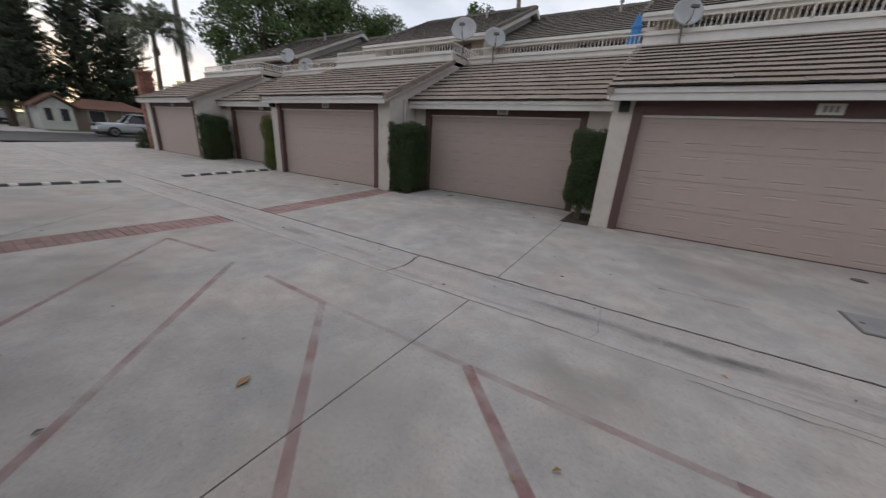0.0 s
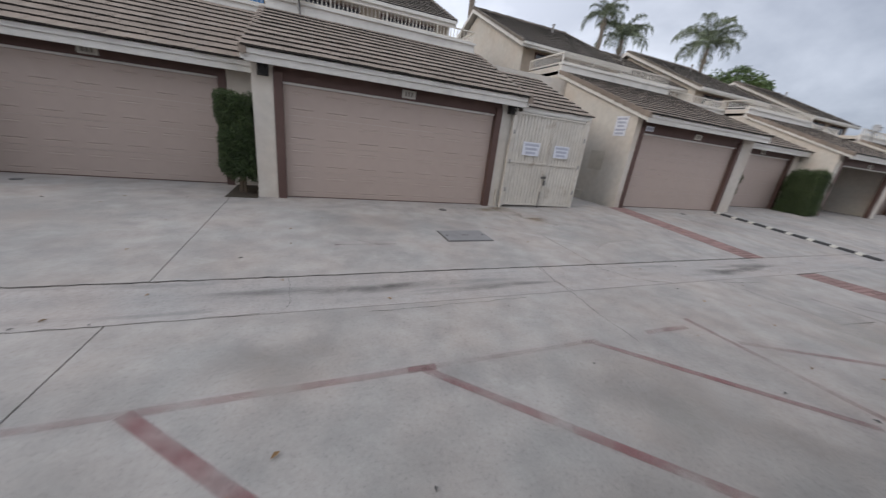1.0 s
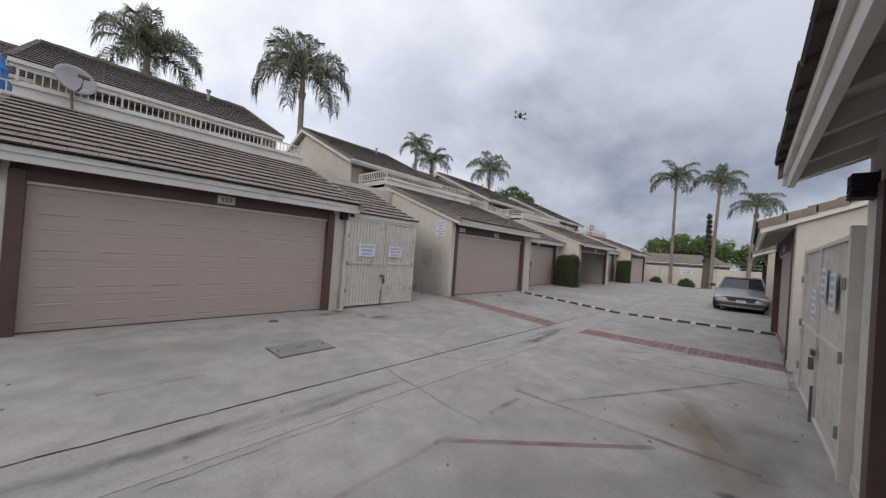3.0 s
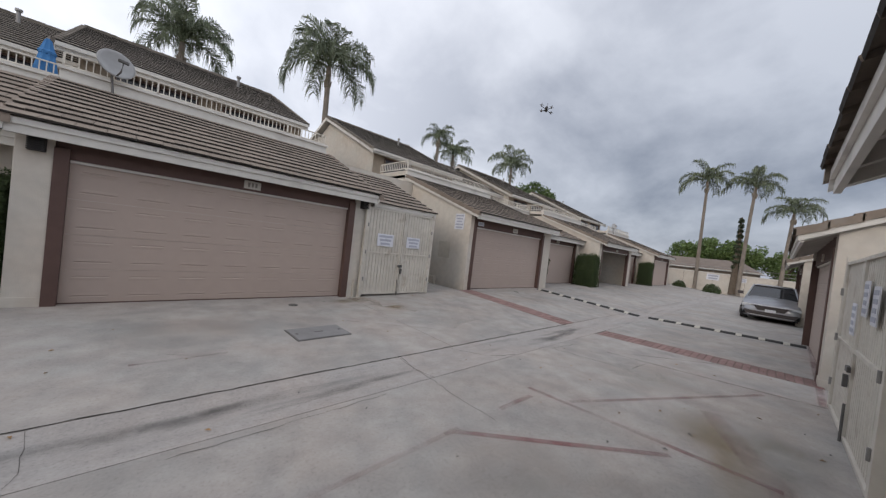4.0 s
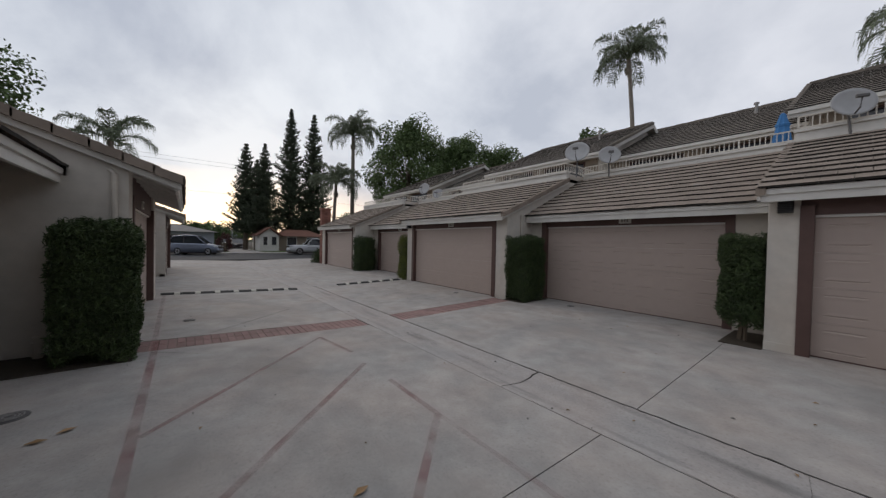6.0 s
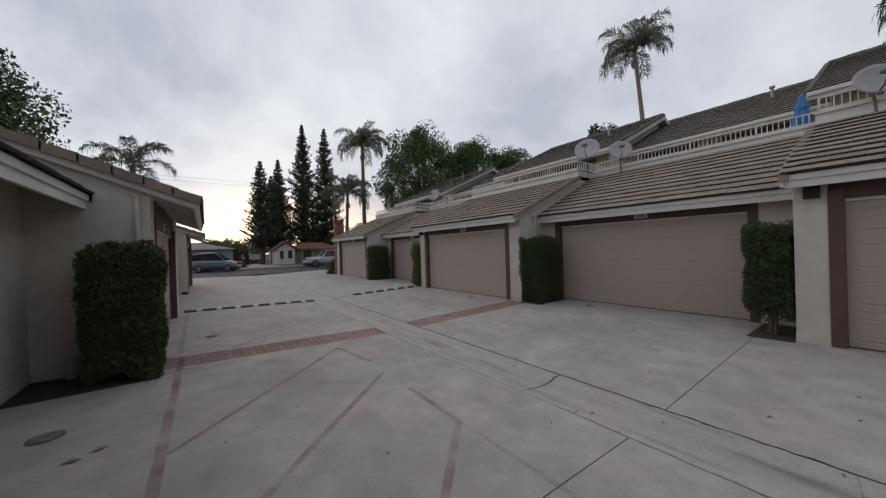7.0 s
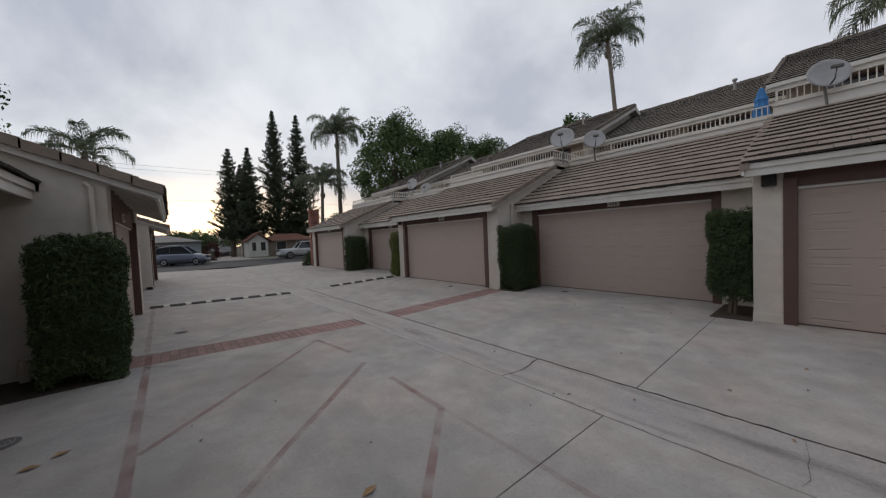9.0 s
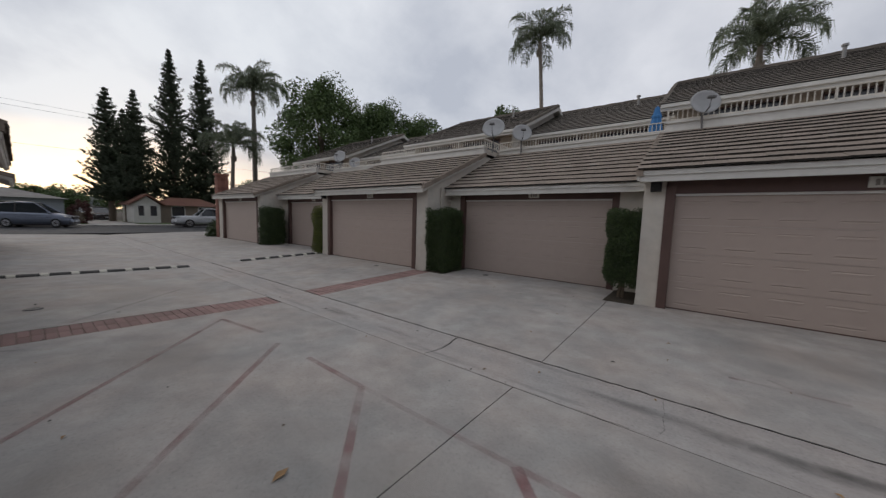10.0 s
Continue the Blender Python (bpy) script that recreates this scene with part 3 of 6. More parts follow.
house(FAR_EAST, 20.40, 26.40, 20.95, 25.7, 7.62, 7.16, 2.70, 11.45, 4.26, 14.05, rise=(0.25, 0.42, 1.42), ridge=5.8, is_open=True, label="beige stucco townhouse with its garage standing open", ends=(20.45,))
house(FAR_EAST, 26.40, 32.40, 27.1, 31.8, 8.82, 8.42, 2.62, 12.55, 4.20, 15.05, rise=(0.2, 0.40, 1.42), ridge=5.3, label=LB)
house(FAR_EAST, 32.40, 38.40, 32.9, 37.8, 7.62, 7.16, 2.70, 11.45, 4.26, 14.05, rise=(0.25, 0.42, 1.42), ridge=5.8, label=LB)
house(NEAR, -0.80, 4.35, -0.30, 3.83, 8.13, 7.58, 2.68, 11.0, 4.02, is_open=True, upper=False, label="beige stucco house whose garage stands open as a workshop")
house(NEAR, -7.00, -1.30, -5.98, -1.80, 9.54, 8.85, 2.64, 12.1, 3.90, upper=False, label="beige stucco house, closed garage door beside a clipped hedge")
house(NEAR, -12.55, -7.00, -11.55, -7.6, 8.25, 7.56, 2.66, 11.0, 3.95, upper=False, label="beige stucco house with a drain pipe on its side wall")
house(NEAR, -18.25, -12.55, -17.6, -13.1, 9.54, 8.85, 2.62, 12.1, 3.95, upper=False, label=LB)
house(NEAR, -23.95, -18.25, -23.4, -18.8, 8.25, 7.56, 2.66, 11.0, 3.95, upper=False, label=LB)
house(NEAR, 8.6, 14.35, 9.1, 13.9, 8.05, 7.52, 2.62, 11.0, 4.02, upper=False, label=LB)
house(NEAR, 14.35, 19.5, 15.0, 19.0, 9.3, 8.8, 2.62, 12.1, 4.05, upper=False, label=LB)
house(NEAR, 19.5, 25.4, 20.0, 24.8, 8.05, 7.52, 2.62, 11.0, 4.02, upper=False, label=LB)


# ---- planting ----
HEDGE = mat("hedge_leaf", (0.070, 0.100, 0.038), (0.036, 0.056, 0.021), rough=0.55, bump=0, big=3.0, rnd=0.45, spec=0.3)
GOLDHEDGE = mat("golden_hedge_leaf", (0.17, 0.19, 0.045), (0.10, 0.12, 0.03), rough=0.55, bump=0, big=3.0, rnd=0.4, spec=0.3)
LEAF = mat("tree_leaf", (0.115, 0.165, 0.060), (0.070, 0.110, 0.040), rough=0.6, bump=0, big=0.8, rnd=0.4, spec=0.3)
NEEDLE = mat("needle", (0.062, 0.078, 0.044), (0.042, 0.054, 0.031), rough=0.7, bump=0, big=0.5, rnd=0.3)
FROND = mat("palm_frond", (0.15, 0.175, 0.105), (0.10, 0.125, 0.072), rough=0.5, bump=0, big=0.8, rnd=0.35)
BARK = mat("bark", (0.16, 0.125, 0.095), (0.10, 0.08, 0.06), rough=0.95, bump=0.8, bscale=25, big=2.0)
PALMSHEATH = mat("palm_sheath", (0.20, 0.17, 0.12), (0.15, 0.135, 0.09), rough=0.8, bump=0.4, bscale=20, big=2.0)
PALMBARK = mat("palm_bark", (0.24, 0.205, 0.17), (0.17, 0.145, 0.12), rough=0.9, bump=0.6, bscale=20, big=2.0)


def mesh_ob(name, verts, faces, material, parent=None):
    me = bpy.data.meshes.new(name)
    me.from_pydata([tuple(v) for v in verts], [], [tuple(f) for f in faces])
    me.materials.append(material)
    ob = new(name, me)
    ob.parent = parent
    return ob


def leaves(pts, normals, size, rs, aspect=0.45, spread=0.8):
    """Small folded leaves at pts, facing roughly along normals."""
    n = len(pts)
    nrm = normals + rs.normal(0, spread, (n, 3))
    nrm /= np.linalg.norm(nrm, axis=1)[:, None] + 1e-9
    a = np.cross(nrm, rs.normal(0, 1, (n, 3)))
    a /= np.linalg.norm(a, axis=1)[:, None] + 1e-9
    b = np.cross(nrm, a)
    s = size * rs.uniform(0.6, 1.35, (n, 1))
    v = np.empty((n, 4, 3))
    v[:, 0] = pts - a * s
    v[:, 1] = pts + b * s * aspect + nrm * s * 0.18
    v[:, 2] = pts + a * s
    v[:, 3] = pts - b * s * aspect + nrm * s * 0.18
    f = np.arange(4 * n).reshape(n, 4)
    return v.reshape(-1, 3), np.concatenate([f[:, [0, 1, 2]], f[:, [0, 2, 3]]])


def hedge(x0, x1, y0, y1, z0, z1, seed, dense=1.0, stem=0.0, label="", leaf=None):
    """A clipped upright shrub: dark twiggy core, skin of leaves with an uneven outline, bare stems below."""
    rs = np.random.RandomState(seed)
    h = thing("clipped_hedge", label or "clipped dense green hedge in a planting gap by the garage", "hedge", "clipped hedges")
    zb = z0 + stem
    area = 2 * ((x1 - x0) + (y1 - y0)) * (z1 - zb) + (x1 - x0) * (y1 - y0)
    n = int(3400 * area * dense)
    c, hs = np.array([(x0 + x1) / 2, (y0 + y1) / 2, (zb + z1) / 2]), np.array([(x1 - x0) / 2, (y1 - y0) / 2, (z1 - zb) / 2])
    d = rs.uniform(-1, 1, (n, 3))
    k = rs.choice(3, n, p=(hs[[1, 0, 0]] * hs[[2, 2, 1]]) / (hs[[1, 0, 0]] * hs[[2, 2, 1]]).sum())
    d[np.arange(n), k] = np.sign(d[np.arange(n), k])
    nr = np.zeros((n, 3))
    nr[np.arange(n), k] = d[np.arange(n), k]
    p = d / (np.sum(np.abs(d) ** 9, axis=1)[:, None] ** (1 / 9))
    wob = np.array([noise.noise(Vector(q * 3.6) + Vector((seed, 0, 0))) for q in p * hs])
    wob += 0.8 * np.array([noise.noise(Vector(q * 1.4) + Vector((0, seed, 0))) for q in p * hs])
    p = c + p * hs * (1.0 + 0.17 * wob[:, None]) * (0.86 + 0.24 * rs.uniform(0, 1, (n, 1)) ** 1.3)
    v, f = leaves(p, nr, 0.042, rs, 0.22, 0.9)
    mesh_ob("foliage", v, f, leaf or HEDGE, h)
    bm = bmesh.new()
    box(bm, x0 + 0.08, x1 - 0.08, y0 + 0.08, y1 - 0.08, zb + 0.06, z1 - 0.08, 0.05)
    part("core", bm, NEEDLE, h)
    for i in range(4):
        bm = bmesh.new()
        bx, by = c[0] + rs.uniform(-.3, .3) * hs[0], c[1] + rs.uniform(-.3, .3) * hs[1]
        tube(bm, [(bx, by, z0 - 0.1), (bx + rs.uniform(-.04, .04), by, z0 + stem * 0.6 + 0.1), (bx + rs.uniform(-.15, .15) * 1.0, by + rs.uniform(-.1, .1), zb + 0.2)], 0.035, 0.02, 6)
        part("stem", bm, BARK, h)
    return h


hedge(-1.66, -1.10, 7.50, 8.25, -0.42, 1.46, 1, stem=0.42)
hedge(-6.70, -5.95, 7.50, 8.35, -0.42, 1.47, 2, stem=0.08)
hedge(-13.05, -12.45, 7.45, 8.35, -0.42, 1.47, 3, 0.7, stem=0.05, label="clipped yellow-green hedge beside the garage pier", leaf=GOLDHEDGE)
hedge(-18.05, -17.25, 7.40, 8.40, -0.42, 1.45, 4, 0.7, stem=0.05)
hedge(19.40, 20.35, 7.35, 8.45, -0.32, 1.55, 5, 0.7, stem=0.05)
hedge(14.50, 14.95, 7.80, 8.6, -0.32, 1.55, 6, 0.7, stem=0.05)
hedge(31.3, 32.35, 7.40, 8.3, -0.32, 1.55, 7, 0.6, stem=0.05)
hedge(-6.93, -6.12, -1.46, -0.72, -0.42, 1.42, 8, 1.2, stem=0.08)
hedge(-3.40, -2.40, -2.20, -1.38, -0.42, 1.36, 9, 1.6, stem=0.03, label="dense green hedge with long soft shoots beside the open garage")
hedge(-13.2, -12.6, -1.6, -0.95, -0.42, 1.42, 10, 0.7, stem=0.05)
hedge(17.5, 18.9, -1.7, -0.95, -0.42, 1.5, 11, 0.6, stem=0.05, label="tall green hedge beside a parked car")


def frond(vs, fs, base, yaw, rise, length, droop, rs, width=0.34):
    """A feather frond: an arching rib with thin leaflets hanging from both sides."""
    seg = 16
    d = np.array([math.cos(yaw), math.sin(yaw), 0.0])
    sd = np.array([-d[1], d[0], 0.0])
    pts, p, ang = [], np.array(base, float), rise
    for i in range(seg + 1):
        pts.append(p.copy())
        p = p + (d * math.cos(ang) + np.array([0, 0, 1]) * math.sin(ang)) * length / seg
        ang -= droop / seg * (0.5 + i / seg)
    for i in range(seg):                      # rib
        w = 0.035 * (1 - i / seg) + 0.008
        k = len(vs)
        vs += [pts[i] - sd * w, pts[i] + sd * w, pts[i + 1] + sd * w * 0.9, pts[i + 1] - sd * w * 0.9]
        fs.append((k, k + 1, k + 2, k + 3))
    up = np.array([0, 0, 1.0])
    hw = 0.0065 * length
    for i in range(3, seg):
        fw = (pts[i + 1] - pts[i]) / np.linalg.norm(pts[i + 1] - pts[i])
        for s in (-1, 1):
            for q in (0.0, 0.2, 0.4, 0.6, 0.8):
                b = pts[i] + (pts[i + 1] - pts[i]) * (q + rs.uniform(-.15, .15))
                ln = length * width * (0.45 + 0.55 * math.sin(math.pi * min(1, (i + q) / seg * 0.85 + 0.10))) * rs.uniform(0.7, 1.2)
                # leaflets leave the rib in many planes, then hang
                out = sd * s * rs.uniform(0.35, 0.95) + fw * rs.uniform(0.35, 0.8) + up * rs.uniform(-0.25, 0.45)
                out /= np.linalg.norm(out)
                mid = b + out * ln * 0.5
                end = mid + out * ln * 0.15 - up * ln * rs.uniform(0.40, 0.75)
                wv = np.cross(out, rs.normal(0, 1, 3))
                wv *= hw / (np.linalg.norm(wv) + 1e-6)
                k = len(vs)
                vs += [b - wv * 0.6, b + wv * 0.6, mid + wv, mid - wv, end]
                fs += [(k, k + 1, k + 2, k + 3), (k + 3, k + 2, k + 4)]


def palm(x, y, z0, z1, lean, size, seed, n=23, trunk=0.2, label=""):
    rs = np.random.RandomState(seed)
    t = thing("palm_tree", label or "tall queen palm with drooping feather fronds", "palm tree", "palms")
    top = np.array([x + lean[0], y + lean[1], z1])
    bm = bmesh.new()
    k = 14
    path = [(x + lean[0] * (i / k) ** 1.5, y + lean[1] * (i / k) ** 1.5, z0 + (z1 - z0) * i / k) for i in range(k + 1)]
    tube(bm, path, trunk * 1.15, trunk * 0.75, 10)
    for i in range(int((z1 - z0) / 0.35)):   # leaf scars
        q = i * 0.35 / (z1 - z0)
        px_, py_, pz_ = x + lean[0] * q ** 1.5, y + lean[1] * q ** 1.5, z0 + (z1 - z0) * q
        tube(bm, [(px_, py_, pz_), (px_, py_, pz_ + 0.06)], trunk * (1.19 - 0.4 * q), None, 10)
    part("trunk", bm, PALMBARK, t, smooth=False)
    bm = bmesh.new()                         # sheath of old leaf bases
    tube(bm, [top + np.array([0, 0, -size * 0.36]), top + np.array([0, 0, -size * 0.24]), top + np.array([0, 0, 0.1])], trunk * 1.02, trunk * 0.62, 10)
    part("crown_shaft", bm, PALMSHEATH, t)
    for q in range(9):                       # ragged old leaf bases round the neck
        a_ = q * 2.4
        bm = bmesh.new()
        b_ = top + np.array([math.cos(a_) * trunk * 0.75, math.sin(a_) * trunk * 0.75, -size * 0.30 + rs.uniform(-.12, .12)])
        tube(bm, [tuple(b_ - np.array([0, 0, 0.12])), tuple(b_ + np.array([math.cos(a_) * 0.10, math.sin(a_) * 0.10, 0.22]))], trunk * 0.42, trunk * 0.16, 6)
        part("leaf_base", bm, PALMBARK, t)
    vs, fs = [], []
    for i in range(n):
        u = (i + 0.5) / n
        frond(vs, fs, top, i * 2.39996 + rs.uniform(-.2, .2), radians(86 - 58 * u + rs.uniform(-10, 10)), size * rs.uniform(0.8, 1.15), radians(108 + 36 * u) + rs.uniform(-.2, .2), rs)
    mesh_ob("crown", vs, fs, FROND, t)
    return t


palm(-10.35, 26.0, 0, 15.3, (-0.9, 0.0), 2.9, 21, trunk=0.17)
palm(1.6, 26.0, 0, 11.3, (0.2, 0), 3.3, 22, trunk=0.19)
palm(10.9, 26.0, 0, 13.9, (-0.2, 0), 4.3, 23, trunk=0.24)
palm(23.8, 27.0, 0, 12.4, (0, 0), 2.2, 24, 15)
palm(26.3, 27.0, 0, 11.2, (0, 0), 2.8, 32, 18)
palm(37.7, 27.0, 0, 12.6, (0, 0), 3.8, 25, 18)
palm(42.0, 5.9, -0.3, 10.5, (-0.1, 0), 2.8, 26, 15, trunk=0.15)
palm(42.0, 2.6, -0.4, 9.8, (0.1, -0.3), 2.7, 27, 14, trunk=0.155)
palm(42.3, -0.1, -0.4, 7.4, (0, -0.3), 2.4, 28, 14, trunk=0.15)
palm(-40.0, 16.4, -0.4, 14.3, (0, 0.0), 4.0, 29, trunk=0.26)
palm(-37.0, 12.9, -0.4, 7.5, (0, 0.3), 3.6, 30, 20, label="low broad palm with arching fronds")
palm(-30.0, -4.0, -0.4, 7.3, (0, 0.0), 3.1, 31, 11)


def broad_tree(x, y, z0, zc, rx, rz, seed, n=9000, clumps=70, leaf=0.17, material=LEAF):
    """A leafy tree: trunk, limbs, and a crown of many uneven leaf clumps with gaps."""
    rs = np.random.RandomState(seed)
    t = thing("tree", "leafy green tree with an uneven rounded crown", "tree", "trees behind the houses")
    bm = bmesh.new()
    tube(bm, [(x, y, z0), (x + .1, y, z0 + (zc - z0) * .5), (x, y + .1, zc)], 0.32, 0.16, 8)
    cl = rs.normal(0, 1, (clumps, 3))
    cl /= np.linalg.norm(cl, axis=1)[:, None]
    cl *= rs.uniform(0.45, 1.0, (clumps, 1)) ** 0.6
    cl = np.array([x, y, zc]) + cl * np.array([rx, rx, rz])
    for c in cl[:14]:
        tube(bm, [(x, y, zc - rz * .5), tuple((c + np.array([x, y, zc - rz * .3])) / 2), tuple(c)], 0.11, 0.03, 5)
    part("trunk", bm, BARK, t)
    r = rs.uniform(0.19, 0.36, clumps) * rx
    idx = rs.randint(0, clumps, n)
    d = rs.normal(0, 1, (n, 3))
    d /= np.linalg.norm(d, axis=1)[:, None]
    p = cl[idx] + d * (r[idx] * rs.uniform(0.3, 1.15, n) ** 0.5)[:, None]
    v, f = leaves(p, d, leaf, rs, 0.6, 0.9)
    mesh_ob("crown", v, f, material, t)
    return t


broad_tree(-30, 18.4, -0.4, 8.9, 4.0, 5.1, 41, 34000, 125, 0.12)
broad_tree(-30, 26.3, -0.4, 9.4, 3.7, 4.2, 42, 28000, 115, 0.12)
broad_tree(-29, 31.6, -0.4, 9.4, 3.7, 4.0, 43, 28000, 115, 0.12)
broad_tree(-30, -12.4, -0.4, 9.0, 4.9, 5.2, 44, 32000, 120, 0.13)
broad_tree(-16, 30.0, 0, 9.9, 2.0, 2.2, 45, 3500, 40)
broad_tree(44, 27.0, 0, 9.6, 3.0, 2.6, 46, 6000)
LIGHTLEAF = mat("light_leaf", (0.12, 0.18, 0.05), (0.08, 0.125, 0.04), rough=0.6, bump=0, big=0.5, rnd=0.4)
for i, (yy, zz, rr) in enumerate(((12.2, 4.6, 3.0), (8.6, 5.4, 2.9), (4.6, 5.0, 2.9), (-0.8, 3.6, 2.8), (-5.0, 3.2, 2.8))):
    broad_tree(76, yy, -0.4, zz, rr, 2.2, 50 + i, 6000, 60, 0.17, LIGHTLEAF)


def conifer(x, y, z0, z1, r, seed, material=NEEDLE):
    """A narrow tall pine: a straight trunk with whorls of upturned branches, ragged outline."""
    rs = np.random.RandomState(seed)
    t = thing("pine_tree", "tall narrow dark pine with tiers of short branches", "pine", "pines across the street")
    bm = bmesh.new()
    tube(bm, [(x, y, z0), (x, y, z1 - 0.3)], 0.35, 0.04, 8)
    part("trunk", bm, BARK, t)
    P, N = [], []
    z = z0 + 2.6
    while z < z1 - 0.2:
        u = (z - z0) / (z1 - z0)
        rad = r * (1.0 - u ** 1.7) * 1.15 * (0.84 + 0.16 * math.sin(z * 4.3 + seed)) + 0.05
        for i in range(20):
            a = rs.uniform(0, 2 * math.pi)
            ln = rad * rs.uniform(0.55, 1.15)
            m = max(6, int(15 * ln))
            for k in range(m):
                q = ((k + rs.uniform(0, 1)) / m) ** 0.65
                w = min(0.20, 0.25 * rad) * (1.1 - q)
                P.append((x + math.cos(a) * ln * q + rs.normal(0, w), y + math.sin(a) * ln * q + rs.normal(0, w), z + 0.38 * q * q * ln + rs.normal(0, 0.05)))
                N.append((math.cos(a), math.sin(a), 0.6))
        z += 0.50
    v, f = leaves(np.array(P), np.array(N), 0.23, rs, 0.26, 0.5)
    mesh_ob("foliage", v, f, material, t)
    return t


conifer(-55, 6.6, -0.4, 15.2, 2.9, 61)
conifer(-55, 9.0, -0.4, 15.5, 2.8, 62)
conifer(-53, 7.7, -0.4, 12.4, 3.0, 63)
conifer(-55, 12.6, -0.4, 21.6, 3.1, 64)
conifer(-55, 16.0, -0.4, 21.8, 3.1, 65)
conifer(42.5, 3.0, -0.4, 7.4, 0.36, 66)


def shrub(x, y, z0, r, h, seed, label="low rounded green shrub at a wall"):
    rs = np.random.RandomState(seed)
    t = thing("shrub", label, "shrub")
    n = 1500
    d = rs.normal(0, 1, (n, 3)); d /= np.linalg.norm(d, axis=1)[:, None]
    d[:, 2] = np.abs(d[:, 2])
    p = np.array([x, y, z0]) + d * np.array([r, r, h]) * rs.uniform(0.55, 1.08, (n, 1))
    v, f = leaves(p, d, 0.07, rs)
    mesh_ob("foliage", v, f, HEDGE, t)
    bm = bmesh.new()
    tube(bm, [(x, y, z0 - 0.1), (x, y, z0 + h * 0.6)], 0.05, 0.02, 6)
    part("stem", bm, BARK, t)


shrub(41.0, 7.0, -0.32, 0.55, 0.6, 71)
shrub(41.0, 4.4, -0.45, 0.7, 0.8, 72)
shrub(-25.3, 7.8, -0.45, 0.6, 1.1, 73, "loose green shrub at the end house")

# ---- planting gaps in the paving beside the garages ----
for x0, x1, y0, y1, zz in ((-1.62, -1.05, 7.40, 8.7, -0.40), (-6.70, -6.0, 7.40, 8.7, -0.40), (-6.98, -6.06, -2.14, -0.72, -0.40), (-3.45, -2.3, -2.3, -1.32, -0.40)):
    bm = bmesh.new()
    box(bm, x0, x1, y0, y1, zz - 0.05, zz + 0.016)
    for v in bm.verts:
        if v.co.z > zz:
            v.co.z = lift(v.co.y, v.co.x) + 0.012
    tagged(link("planting_bed", bm, EARTH), "dark bare soil in a planting gap", "soil", kind="structure")


# ---- painted red lines on the concrete ----
def worn_paint():
    m = mat("red_stain", (0.30, 0.092, 0.098), (0.245, 0.082, 0.088), rough=0.85, bump=0.1, big=1.5)
    t = m.node_tree
    b = t.nodes["Principled BSDF"]
    out = t.nodes["Material Output"]
    geo = t.nodes.new("ShaderNodeNewGeometry")
    n = t.nodes.new("ShaderNodeTexNoise")
    n.inputs["Scale"].default_value, n.inputs["Detail"].default_value = 3.2, 9
    t.links.new(geo.outputs["Position"], n.inputs["Vector"])
    uv = t.nodes.new("ShaderNodeUVMap")
    sp = t.nodes.new("ShaderNodeSeparateXYZ")
    t.links.new(uv.outputs[0], sp.inputs[0])
    # soft feathered edges across the width; wear along the length
    edge = ramp(t, [(0.0, (0, 0, 0)), (0.14, (1, 1, 1)), (0.86, (1, 1, 1)), (1.0, (0, 0, 0))], sp.outputs["Y"])
    wear = ramp(t, [(0.34, (0.10, 0.10, 0.10)), (0.66, (0.52, 0.52, 0.52))], n.outputs["Fac"])
    mu = t.nodes.new("ShaderNodeMath"); mu.operation = "MULTIPLY"
    t.links.new(edge.outputs[0], mu.inputs[0]); t.links.new(wear.outputs[0], mu.inputs[1])
    m2 = t.nodes.new("ShaderNodeMath"); m2.operation = "MULTIPLY"
    t.links.new(mu.outputs[0], m2.inputs[0]); t.links.new(sp.outputs["X"], m2.inputs[1])
    t.links.new(m2.outputs[0], b.inputs["Alpha"])
    return m


STAIN = worn_paint()


def red_line(a, b, w, strength=0.8):
    """A worn strip of red paint from a to b; strength: how much of it is left."""
    a, b = Vector((*a, 0)), Vector((*b, 0))
    d = (b - a).normalized()
    s = Vector((-d.y, d.x, 0)) * w * 0.24
    n = max(2, int((b - a).length / 0.25))
    vs, fs = [], []
    for i in range(n + 1):
        p = a + (b - a) * i / n
        for q in (p - s, p + s):
            vs.append((q.x, q.y, lift(q.y, q.x) + 0.004))
    for i in range(n):
        fs.append((2 * i, 2 * i + 2, 2 * i + 3, 2 * i + 1))
    o = mesh_ob("red_line", vs, fs, STAIN)
    uv = o.data.uv_layers.new(name="UVMap")
    for poly in o.data.polygons:
        for li in poly.loop_indices:
            uv.data[li].uv = (strength, float(o.data.loops[li].vertex_index % 2))
    tagged(o, "faded red painted line on the concrete", "line", "red lines", "structure")


